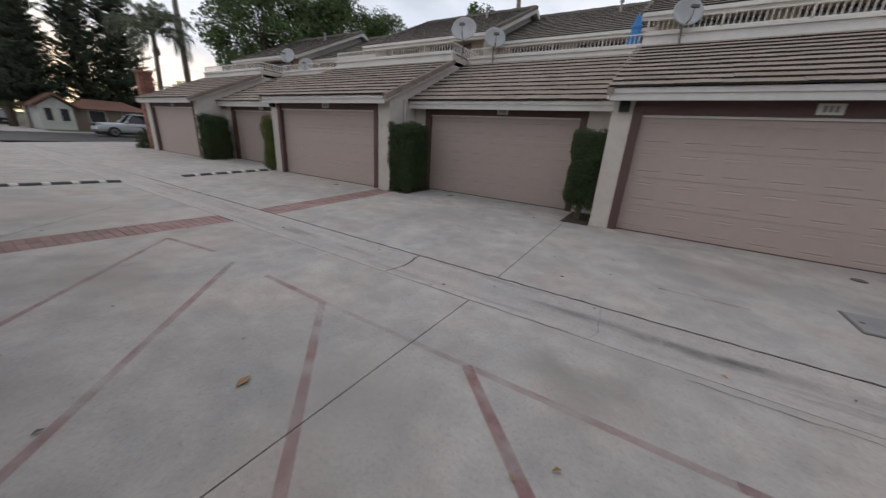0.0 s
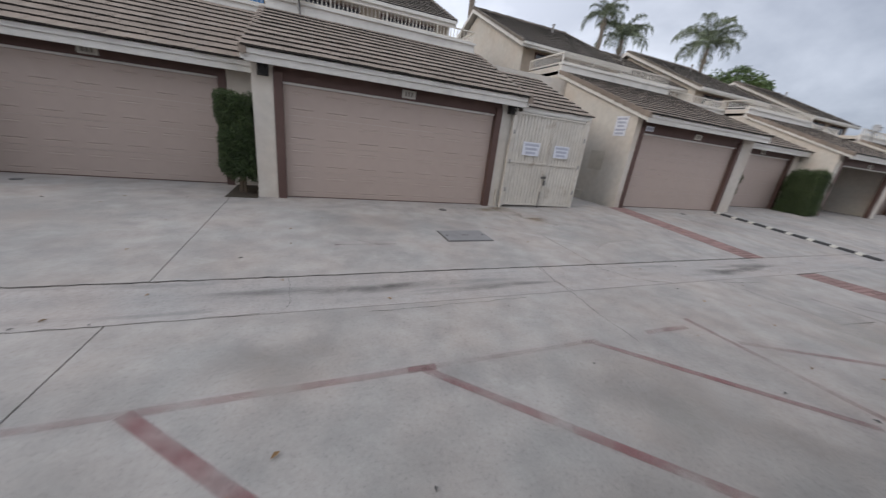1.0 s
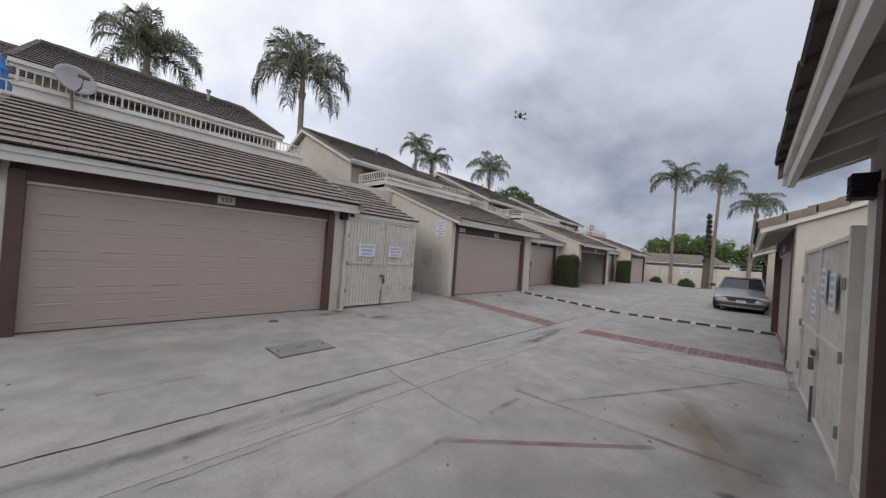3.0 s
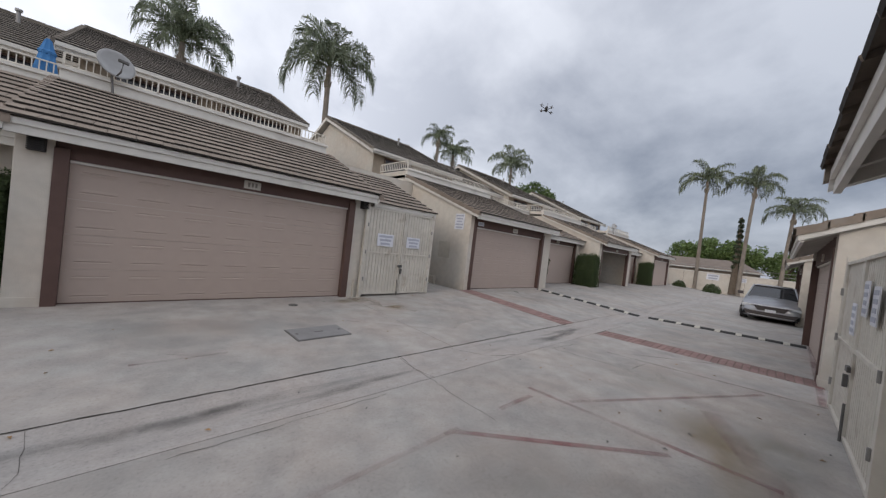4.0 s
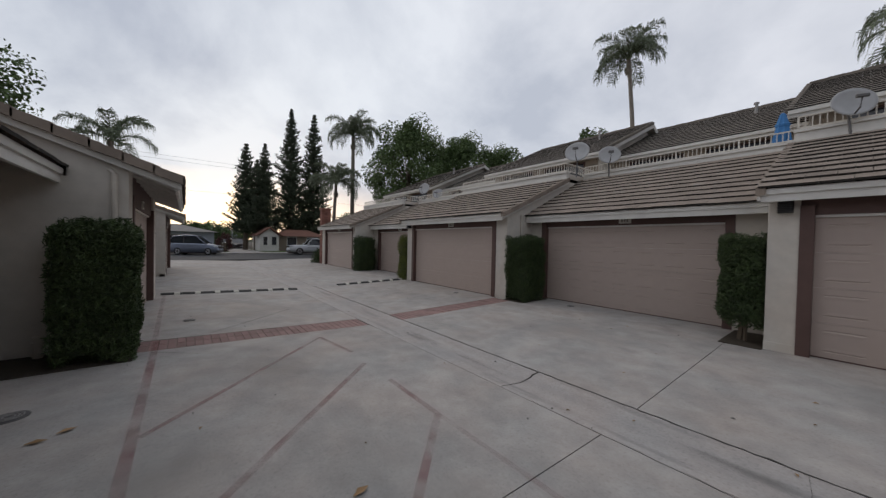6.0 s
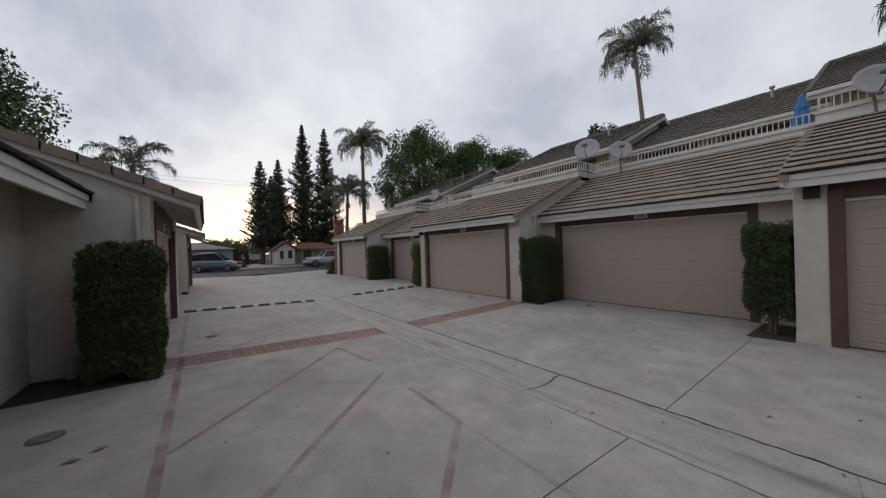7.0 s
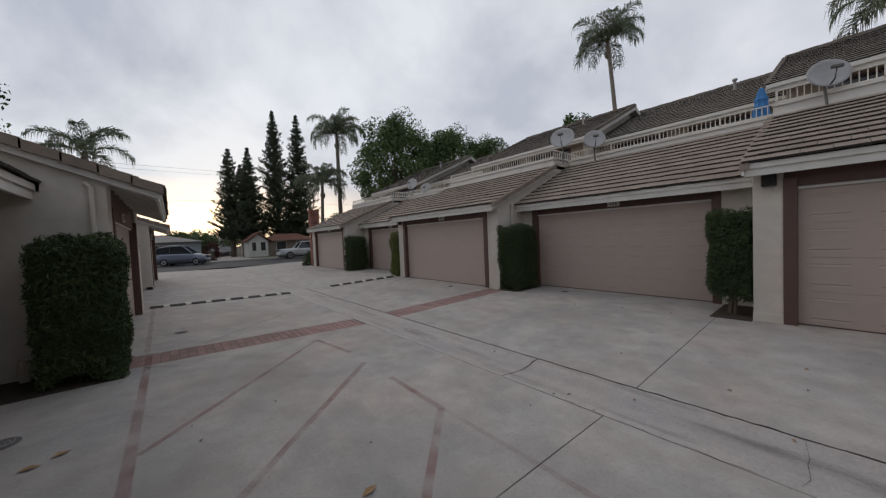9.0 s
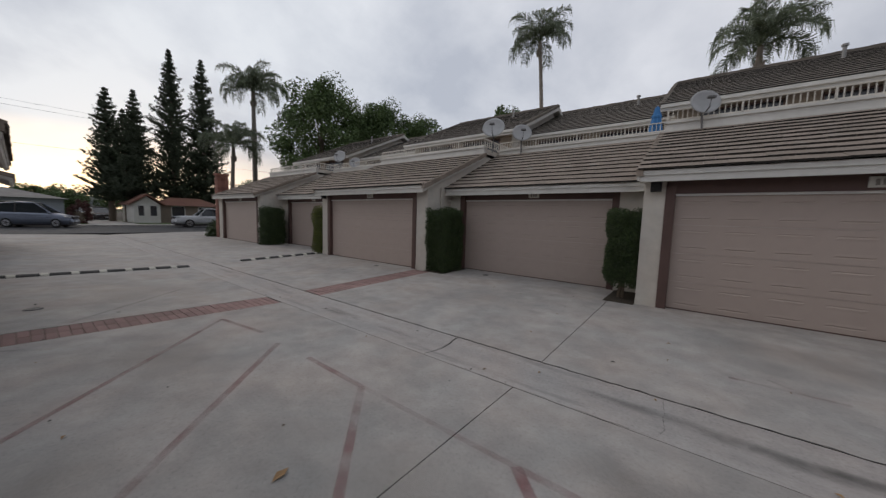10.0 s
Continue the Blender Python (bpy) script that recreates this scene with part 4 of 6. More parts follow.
for a, b, w, s in (((-7.0, -0.52), (-2.1, -0.50), 0.20, 0.9), ((-6.0, 1.73), (-3.74, -0.46), 0.14, 0.75), ((-4.40, 1.86), (-2.1, -0.44), 0.16, 0.9),
                   ((-2.68, 1.87), (-1.0, 0.25), 0.17, 0.9), ((-1.0, 1.88), (0.3, 0.6), 0.20, 1.0), ((0.76, 1.89), (3.10, -0.47), 0.18, 1.0),
                   ((2.43, 1.91), (3.82, 0.50), 0.17, 1.0), ((-6.0, 1.74), (-4.95, 1.90), 0.16, 0.8), ((-3.70, 1.88), (-2.68, 1.87), 0.16, 0.8),
                   ((-2.68, 1.87), (-1.0, 1.88), 0.14, 0.4), ((-1.0, 1.88), (0.76, 1.89), 0.16, 0.6), ((0.76, 1.89), (2.43, 1.91), 0.13, 0.35), ((4.00, 2.06), (4.02, -0.22), 0.17, 0.9),
                   ((4.08, 1.55), (6.98, -0.03), 0.15, 0.7), ((3.19, 1.92), (3.80, 1.91), 0.17, 0.8), ((6.95, 2.12), (7.20, -0.64), 0.14, 0.7), ((7.15, 1.98), (8.4, 0.6), 0.14, 0.5),
                   ((1.70, -0.54), (3.84, -0.54), 0.26, 1.0), ((7.2, -0.62), (14.0, -0.78), 0.2, 0.8), ((-6.4, -0.56), (-6.0, 0.0), 0.14, 0.4), ((-8.9, 1.9), (-7.2, 0.2), 0.14, 0.35),
                   ((0.28, 4.72), (1.20, 4.74), 0.12, 0.75), ((0.62, 4.92), (0.95, 4.70), 0.12, 0.4), ((3.3, 5.6), (4.7, 4.6), 0.12, 0.3), ((-7.1, -0.55), (-12.6, -0.65), 0.18, 0.5), ((3.9, -0.25), (5.4, 0.4), 0.5, 0.3)):
    red_line(a, b, w, s)
for x, y, r in ((0.76, 1.89, 0.22), (2.43, 1.91, 0.18)):
    red_line((x - r / 2, y), (x + r / 2, y), r * 0.8, 1.0)

# ---- stains and cracks in the concrete ----
def stain_paint(name, col):
    m = mat(name, col, rough=0.85, bump=0.1)
    t = m.node_tree
    b = t.nodes["Principled BSDF"]
    geo = t.nodes.new("ShaderNodeNewGeometry")
    n = t.nodes.new("ShaderNodeTexNoise")
    n.inputs["Scale"].default_value, n.inputs["Detail"].default_value, n.inputs["Roughness"].default_value = 1.7, 8, 0.6
    t.links.new(geo.outputs["Position"], n.inputs["Vector"])
    uv = t.nodes.new("ShaderNodeUVMap")
    sp = t.nodes.new("ShaderNodeSeparateXYZ")
    t.links.new(uv.outputs[0], sp.inputs[0])
    fade = ramp(t, [(0.0, (1, 1, 1)), (0.45, (0.6, 0.6, 0.6)), (1.0, (0, 0, 0))], sp.outputs["X"])
    brk = ramp(t, [(0.35, (0, 0, 0)), (0.65, (1, 1, 1))], n.outputs["Fac"])
    mu = t.nodes.new("ShaderNodeMath"); mu.operation = "MULTIPLY"
    t.links.new(fade.outputs[0], mu.inputs[0]); t.links.new(brk.outputs[0], mu.inputs[1])
    m2 = t.nodes.new("ShaderNodeMath"); m2.operation = "MULTIPLY"
    t.links.new(mu.outputs[0], m2.inputs[0]); t.links.new(sp.outputs["Y"], m2.inputs[1])
    t.links.new(m2.outputs[0], b.inputs["Alpha"])
    return m


OIL, RUST, PALE = stain_paint("oil_stain", (0.11, 0.107, 0.10)), stain_paint("rust_stain", (0.27, 0.185, 0.075)), stain_paint("pale_stain", (0.50, 0.48, 0.44))


def stain(x, y, rx, ry, turn, material, strength, h=0.003):
    """A soft-edged stain lying on the slab, with a broken outline."""
    ca, sa = math.cos(radians(turn)), math.sin(radians(turn))
    vs, fs, uvs = [(x, y)], [], [0.0]
    for k in (0.5, 1.0):
        for j in range(28):
            a = 2 * math.pi * j / 28
            w = k * (1 + 0.22 * math.sin(3 * a + x) + 0.12 * math.sin(5 * a + y))
            u, v = rx * w * math.cos(a), ry * w * math.sin(a)
            vs.append((x + u * ca - v * sa, y + u * sa + v * ca)); uvs.append(k)
    for j in range(28):
        q = (j + 1) % 28
        fs.append((0, 1 + j, 1 + q))
        fs.append((1 + j, 29 + j, 29 + q, 1 + q))
    o = mesh_ob("stain", [(a, b_, lift(b_, a) + h) for a, b_ in vs], fs, material)
    uv = o.data.uv_layers.new(name="UVMap")
    for poly in o.data.polygons:
        for li in poly.loop_indices:
            uv.data[li].uv = (uvs[o.data.loops[li].vertex_index], strength)
    tagged(o, "dull irregular stain soaked into the concrete", "stain", "stains", "structure")


for args in ((2.53, 1.17, 1.3, 0.5, -50, OIL, 0.28), (1.5, 0.63, 1.0, 0.5, 20, OIL, 0.2), (4.55, 0.12, 1.1, 0.55, 10, RUST, 0.6), (4.75, -0.25, 0.7, 0.35, 0, OIL, 0.5), (-0.27, 2.25, 0.8, 0.35, 0, OIL, 0.28),
             (4.78, 6.55, 0.9, 0.28, -55, RUST, 1.0), (4.31, 7.09, 0.7, 0.3, 0, RUST, 0.9), (5.34, 5.7, 0.7, 0.15, -50, RUST, 0.7), (5.72, 4.63, 1.5, 0.5, -20, PALE, 0.5), (6.2, 1.42, 0.45, 0.42, 0, PALE, 0.75), (6.93, 3.25, 0.9, 0.16, 0, OIL, 0.9), (7.96, 3.38, 0.8, 0.18, 4, OIL, 0.7),
             (-3.83, 5.91, 1.6, 0.8, 10, OIL, 0.2), (1.22, 5.7, 1.7, 0.7, 0, OIL, 0.28), (-9.26, 5.7, 1.6, 0.9, 0, OIL, 0.2), (-4.95, 0.81, 1.2, 0.8, 30, OIL, 0.22), (-3.08, -0.4, 1.0, 0.5, 0, OIL, 0.25),
             (-9.07, 1.25, 1.8, 1.0, 0, PALE, 0.35), (0.47, 3.38, 1.6, 0.12, 1, OIL, 0.75), (2.16, 3.25, 1.0, 0.10, 3, OIL, 0.7), (-4.58, 3.33, 1.5, 0.13, 0, OIL, 0.5), (-5.8, 4.2, 1.2, 0.4, 0, PALE, 0.4),
             (3.45, -0.03, 0.11, 0.08, 0, OIL, 0.9), (3.25, -0.02, 0.07, 0.06, 0, OIL, 0.9), (6.18, 1.08, 0.9, 0.5, 0, PALE, 0.4), (10.86, 5.91, 1.6, 0.8, 0, OIL, 0.2), (10.86, 1.79, 1.8, 0.8, 0, OIL, 0.22), (-1.58, 1.08, 1.0, 0.6, 0, PALE, 0.3)):
    stain(*args)
CRACK = mat("crack_dirt", (0.045, 0.04, 0.036), rough=1.0, bump=0)


def crack(pts, w, seed):
    """A hairline crack: a thin jagged dark strip."""
    rc = random.Random(seed)
    path = []
    for (xa, ya), (xb, yb) in zip(pts, pts[1:]):
        n = max(3, int(math.hypot(xb - xa, yb - ya) / 0.09))
        path += [(xa + (xb - xa) * i / n + rc.uniform(-.014, .014), ya + (yb - ya) * i / n + rc.uniform(-.014, .014)) for i in range(n)]
    path.append(pts[-1])
    vs, fs = [], []
    for i, (x, y) in enumerate(path):
        x2, y2 = path[min(i + 1, len(path) - 1)]
        x1, y1 = path[max(i - 1, 0)]
        d = Vector((x2 - x1, y2 - y1)).normalized()
        ww = w * rc.uniform(0.4, 1.2)
        for s_ in (-1, 1):
            vs.append((x - d.y * ww * s_, y + d.x * ww * s_, lift(y, x) + 0.0045))
        if i:
            fs.append((2 * i - 2, 2 * i, 2 * i + 1, 2 * i - 1))
    tagged(mesh_ob("crack", vs, fs, CRACK), "thin dark crack in the concrete", "crack", "cracks", "structure")


crack([(3.19, 3.70), (3.12, 3.2), (2.99, 2.4), (2.94, 1.8)], 0.0032, 1)
crack([(-2.80, 3.70), (-2.76, 3.3), (-2.79, 2.95)], 0.008, 2)
crack([(-0.26, 3.69), (-0.22, 3.25), (-0.26, 2.99)], 0.0014, 3)
crack([(4.22, 3.68), (4.69, 3.08), (5.06, 2.95)], 0.005, 4)
crack([(6.11, 2.81), (6.89, 2.72)], 0.004, 5)
crack([(6.09, 2.81), (6.18, 1.52), (6.86, 1.45)], 0.004, 6)
crack([(-1.21, 3.72), (1.5, 3.73), (3.19, 3.72), (6.18, 3.74), (8.52, 3.73)], 0.008, 7)
crack([(-7.86, 3.73), (-5.05, 3.72), (-1.21, 3.72)], 0.008, 8)
crack([(0.47, 2.81), (1.6, 2.83), (2.35, 2.85)], 0.003, 9)
crack([(-2.33, 2.94), (-1.49, 2.92), (-0.46, 2.94)], 0.003, 10)
crack([(-13.0, 3.74), (-10.2, 3.72), (-7.86, 3.73)], 0.012, 11)

# ---- metalwork in the paving ----
IRON = mat("cast_iron", (0.16, 0.155, 0.155), (0.11, 0.105, 0.10), rough=0.75, metal=0.3, bump=0.4, bscale=60)
BOXLID = mat("utility_lid", (0.24, 0.235, 0.235), (0.20, 0.195, 0.195), rough=0.8, bump=0.4, bscale=90)


def slope_pose(x, y, rz=0.0):
    sl = math.atan2(lift(y + 0.1, x) - lift(y - 0.1, x), 0.2)
    return Matrix.Translation((x, y, lift(y, x))) @ Matrix.Rotation(sl, 4, "X") @ Matrix.Rotation(radians(rz), 4, "Z")


lid = thing("utility_box_lid", "grey composite utility box lid set in the apron", "lid")
lid.matrix_world = slope_pose(2.55, 5.12, 2)
bm = bmesh.new(); box(bm, -0.45, 0.45, -0.28, 0.28, -0.03, 0.012, 0.01); part("frame", bm, IRON, lid)
bm = bmesh.new(); box(bm, -0.43, 0.43, -0.26, 0.26, 0.0, 0.02, 0.006); pl = part("lid", bm, BOXLID, lid)
for k in (-1, 0, 1):
    bm = bmesh.new(); box(bm, 0.05 * k - 0.016, 0.05 * k + 0.016, -0.02, 0.02, 0.018, 0.024); part("bar", bm, IRON, pl)
for sx in (-0.36, 0.36):
    bm = bmesh.new(); tube(bm, [(sx, 0, 0.0), (sx, 0, 0.025)], 0.025); part("bolt", bm, IRON, pl)


def drain(x, y, r, label="round cast-iron clean-out cover in the concrete"):
    t = thing("drain_cover", label, "cover", "round covers")
    t.matrix_world = slope_pose(x, y)
    bm = bmesh.new(); tube(bm, [(0, 0, -0.03), (0, 0, 0.006)], r, None, 24); part("frame", bm, IRON, t)
    bm = bmesh.new(); tube(bm, [(0, 0, 0.0), (0, 0, 0.012)], r * 0.82, None, 24); ld = part("lid", bm, IRON, t)
    if r > 0.1:
        for q in (0.28, 0.5, 0.7):
            bm = bmesh.new(); tube(bm, [(math.cos(k * math.pi / 12) * r * q, math.sin(k * math.pi / 12) * r * q, 0.012) for k in range(25)], 0.006, None, 6); part("ring", bm, METAL, ld)
        for k in range(6):
            c_, s_ = math.cos(k * math.pi / 3), math.sin(k * math.pi / 3)
            bm = bmesh.new(); tube(bm, [(c_ * r * 0.3, s_ * r * 0.3, 0.012), (c_ * r * 0.78, s_ * r * 0.78, 0.012)], 0.005, None, 6); part("rib", bm, METAL, ld)


for x, y, r in ((2.78, 6.95, 0.09), (-4.97, 8.2, 0.09), (-8.5, 7.05, 0.09), (-4.80, -1.42, 0.13), (-8.5, -0.1, 0.11), (2.61, 0.03, 0.12), (11.2, 7.0, 0.09)):
    drain(x, y, r)


# ---- speed bumps ----
RUBBER = mat("black_rubber", (0.035, 0.034, 0.034), (0.025, 0.025, 0.025), rough=0.8, bump=0.3)
YELLOW = mat("reflective_pale", (0.50, 0.48, 0.42), (0.42, 0.40, 0.35), rough=0.6, bump=0.1)
for x, y0, y1 in ((-12.55, -0.73, 2.98), (-12.75, 4.55, 7.5), (13.3, -0.70, 2.95), (13.4, 3.30, 7.3)):
    sb = thing("speed_bump", "black and pale striped rubber speed bump across the alley", "speed bump", "speed bumps")
    n = round((y1 - y0) / 0.25)
    for i in range(n):
        a, b = y0 + (y1 - y0) * i / n, y0 + (y1 - y0) * (i + 1) / n
        for kind_, mat_, k_, up_, e_ in (("segment", RUBBER, 1.0, 0.001, 0.002), ("reflector", YELLOW, 0.99, 0.006, 0.055)):
            if kind_ == "reflector" and not i % 2:
                continue
            bm = bmesh.new()
            pts = [(-0.15 * k_, 0.0), (-0.11 * k_, 0.03), (-0.05 * k_, 0.048), (0.05 * k_, 0.048), (0.11 * k_, 0.03), (0.15 * k_, 0.0)]
            va = [bm.verts.new((x + p, a + e_, lift(a, x) + q + up_)) for p, q in pts]
            vb = [bm.verts.new((x + p, b - e_, lift(b, x) + q + up_)) for p, q in pts]
            for k in range(5):
                bm.faces.new((va[k], va[k + 1], vb[k + 1], vb[k]))
            bm.faces.new(va); bm.faces.new(vb[::-1]); bm.faces.new((va[0], vb[0], vb[5], va[5]))
            part(kind_, bm, mat_, sb)


# ---- gates ----
GATE = mat("gate_paint", (0.585, 0.55, 0.49), (0.50, 0.465, 0.41), rough=0.6, bump=0.15, c3=(0.34, 0.28, 0.22), big=1.2)
PAPER = mat("sign_white", (0.72, 0.73, 0.78), rough=0.5, bump=0)
GREYINK = mat("sign_ink", (0.42, 0.44, 0.52), rough=0.6, bump=0)


def sign(name, x0, x1, y, z0, z1, rows, label, nx=0):
    """A flat white notice with bars for its lines of small print."""
    s = thing(name, label, "sign", "notices")
    bm = bmesh.new(); box(bm, x0, x1, y - 0.006, y + 0.004, z0, z1, 0.002); part("board", bm, PAPER, s)
    for i in range(rows):
        zc_ = z1 - (i + 0.7) * (z1 - z0) / (rows + 0.4)
        hh = (z1 - z0) / rows * 0.26
        m_ = 0.09 + 0.06 * ((i * 7) % 3)
        bm = bmesh.new(); box(bm, x0 + (x1 - x0) * m_, x1 - (x1 - x0) * m_, y - 0.010, y - 0.005, zc_ - hh, zc_ + hh); part("bar", bm, GREYINK, s)
    return s


def gate(side, x0, x1, y, z0, z1):
    """A double gate of upright corrugated sheet in a welded frame, with hinges, latch and drop bolt."""
    g = thing("metal_gate", "cream painted double metal gate with ribbed sheet panels, closed", "gate", "gates")
    xm = x0 + (x1 - x0) * 0.52
    for a, b in ((x0 + 0.05, xm - 0.01), (xm + 0.01, x1 - 0.05)):
        bm = bmesh.new()
        zm = z0 + (z1 - z0) * 0.49
        for c in ((a, a + 0.04, z0 + 0.06, z1), (b - 0.04, b, z0 + 0.06, z1)):
            box(bm, c[0], c[1], y - 0.025, y + 0.025, c[2], c[3], 0.004)
        for zc_ in (z0 + 0.06, zm, z1 - 0.04):
            box(bm, a + 0.04, b - 0.04, y - 0.025, y + 0.025, zc_, zc_ + 0.04, 0.004)
        leaf_ = side.part("leaf_frame", bm, GATE, g)
        n = int((b - a - 0.08) / 0.095)
        for i in range(n):
            xa = a + 0.04 + (b - a - 0.08) * i / n
            w = (b - a - 0.08) / n
            bm = bmesh.new()
            p = [(xa, y + 0.004), (xa + w * 0.12, y + 0.016), (xa + w * 0.2, y + 0.016), (xa + w * 0.3, y + 0.0), (xa + w, y + 0.0), (xa + w, y + 0.004), (xa + w * 0.32, y + 0.004), (xa + w * 0.22, y + 0.02), (xa + w * 0.1, y + 0.02), (xa, y + 0.008)]
            va = [bm.verts.new((q[0], q[1], z0 + 0.08)) for q in p]
            vb = [bm.verts.new((q[0], q[1], z1 - 0.02)) for q in p]
            for k in range(len(p)):
                bm.faces.new((va[k], va[(k + 1) % len(p)], vb[(k + 1) % len(p)], vb[k]))
            side.part("panel", bm, GATE, leaf_)
    for a, b in ((x0 - 0.03, x0 + 0.045), (x1 - 0.045, x1 + 0.03)):
        bm = bmesh.new(); box(bm, a, b, y - 0.03, y + 0.05, z0 - 0.08, z1 + 0.07, 0.006); side.part("gate_post", bm, GATE, g)
    for xx in (x0 + 0.05, x1 - 0.05):
        for q in (0.2, 0.5, 0.8):
            bm = bmesh.new(); tube(bm, [(xx, y - 0.035, z0 + (z1 - z0) * q - 0.05), (xx, y - 0.035, z0 + (z1 - z0) * q + 0.05)], 0.018); side.part("hinge", bm, METAL, g)
    bm = bmesh.new(); box(bm, xm - 0.10, xm + 0.05, y - 0.06, y - 0.03, z0 + 0.80, z0 + 0.86, 0.004); box(bm, xm + 0.0, xm + 0.05, y - 0.07, y - 0.03, z0 + 0.62, z0 + 0.76, 0.006); side.part("latch", bm, IRON, g)
    bm = bmesh.new(); tube(bm, [(xm - 0.05, y - 0.04, z0 + 0.02), (xm - 0.05, y - 0.04, z0 + 0.45)], 0.012); side.part("drop_bolt", bm, IRON, g)
    return g


gate(FAR, 4.56, 6.86, 7.42, 0.02, 2.36)
gate(NEAR, 4.42, 7.35, 7.99, -0.02, 2.05)
sign("notice", 4.92, 5.43, 7.385, 0.97, 1.30, 3, "white notice with blue small print on the gate")
sign("notice", 5.89, 6.37, 7.385, 0.98, 1.29, 3, "white notice with blue small print on the gate")
s = sign("notice", -0.22, 0.22, 0, 1.80, 2.36, 5, "white upright notice on the side wall")
s.matrix_world = Matrix.Translation((8.665, 8.05, 0)) @ Matrix.Rotation(radians(-90), 4, "Z")
for k, (xa, za) in enumerate(((5.0, 0.95), (5.5, 1.0), (6.1, 0.75))):
    s = sign("notice", -0.13, 0.13, 0, za, za + 0.36, 4, "white notice on the near gate")
    s.matrix_world = Matrix.Translation((xa, -0.655, 0)) @ Matrix.Rotation(radians(180), 4, "Z")
s = sign("notice", 9.10, 9.42, 7.54, 2.01, 2.15, 1, "small white and red notice over a garage door")
# low roof behind the far gate, between the two buildings
lt = tagged(new("passage_roof"), "small lean-to tile roof over the gated passage", "roof")
bm = bmesh.new(); prism(bm, [(7.48, 1.98), (10.4, 3.20), (10.4, 3.10), (7.48, 1.88)], 4.76, 6.95); part("deck", bm, FASCIA, lt)
bm = bmesh.new(); box(bm, 4.76, 6.95, 7.44, 7.48, 1.98, 2.12, 0.004); part("fascia", bm, FASCIA, lt)
tiles(FAR, lt, 4.74, 6.99, 7.42, 2.46, 10.4, 3.70, True, TILE)
bm = bmesh.new(); box(bm, 4.66, 4.76, 7.6, 10.8, -0.6, 1.9); box(bm, 4.66, 8.68, 11.0, 11.2, -0.6, 3.6); part("passage_wall", bm, STUCCO, lt)

# a patched area on the tall side wall
PATCH = mat("stucco_patch", (0.50, 0.455, 0.385), (0.42, 0.375, 0.31), rough=0.9, bump=0.4, bscale=90, big=2.0)
bm = bmesh.new(); box(bm, 8.672, 8.70, 8.40, 8.98, 0.72, 1.32, 0.006)
tagged(link("wall_patch", bm, PATCH), "darker patch of repaired stucco on the side wall", "patch", kind="structure")

# pipes, lamps and small fittings on the walls
PIPE = mat("pipe_paint", (0.55, 0.50, 0.43), (0.48, 0.44, 0.38), rough=0.6, bump=0.1)


def pipe(pts, r, label):
    t = thing("drain_pipe", label, "pipe", "wall pipes")
    bm = bmesh.new(); tube(bm, pts, r, None, 10); part("tube", bm, PIPE, t)
    for q in (0.3, 0.75):
        a, b = Vector(pts[0]), Vector(pts[-1])
        c = a.lerp(b, q)
        bm = bmesh.new(); tube(bm, [c - Vector((0, 0, 0.02)), c + Vector((0, 0, 0.02))], r * 1.3, None, 10); part("clip", bm, PIPE, t)


pipe([(-6.99, -1.06, 2.26), (-6.95, -1.00, 2.20), (-6.95, -1.00, -0.3)], 0.036, "painted vertical pipe on the stucco side wall")
pipe([(-6.50, -2.17, 1.95), (-6.50, -2.17, -0.2)], 0.035, "painted downpipe beside a garage door")
pipe([(-6.68, 8.15, 2.2), (-6.68, 8.15, -0.3)], 0.035, "thin painted conduit on the stucco wall")
pipe([(-6.86, -1.72, -0.10), (-6.86, -1.72, -0.42)], 0.05, "short pale pipe stub standing in the planting gap")
pipe([(4.42, 7.49, 0.05), (4.42, 7.49, -0.43)], 0.025, "short water pipe with a tap by the gate")


def wall_lamp(x, y, z, s):
    t = thing("wall_lamp", "small dark box wall lamp under the eave", "lamp", "wall lamps")
    bm = bmesh.new(); box(bm, x - 0.09, x + 0.09, y, y + s * 0.04, z - 0.1, z + 0.1, 0.005); part("back_plate", bm, INK, t)
    for k in range(7):
        bm = bmesh.new(); box(bm, x - 0.085, x + 0.085, y - s * 0.13, y, z - 0.095 + k * 0.027, z - 0.08 + k * 0.027, 0.003); part("louvre", bm, RUBBER, t)
    bm = bmesh.new(); box(bm, x - 0.06, x + 0.06, y - s * 0.1, y, z - 0.09, z + 0.09); part("body", bm, INK, t)


wall_lamp(-0.84, 7.50, 1.97, 1)
wall_lamp(4.48, 7.50, 1.97, 1)
wall_lamp(-12.2, 7.50, 1.97, 1)
wall_lamp(4.12, -0.73, 1.97, -1)
for x, y in ((8.50, 9.15),):
    rk = thing("vent_rack", "low ribbed metal heater beside the passage wall", "vent")
    for k in range(5):
        bm = bmesh.new(); box(bm, x, x + 0.14, y - 0.24 + k * 0.1, y - 0.18 + k * 0.1, -0.34, -0.02, 0.006); part("fin", bm, PIPE, rk)
    bm = bmesh.new(); box(bm, x + 0.03, x + 0.11, y - 0.24, y + 0.24, -0.22, -0.17); part("bar", bm, PIPE, rk)


# ---- dishes, umbrella on the balconies ----
DISH = mat("dish_grey", (0.42, 0.42, 0.42), (0.36, 0.36, 0.36), rough=0.5, bump=0.02)


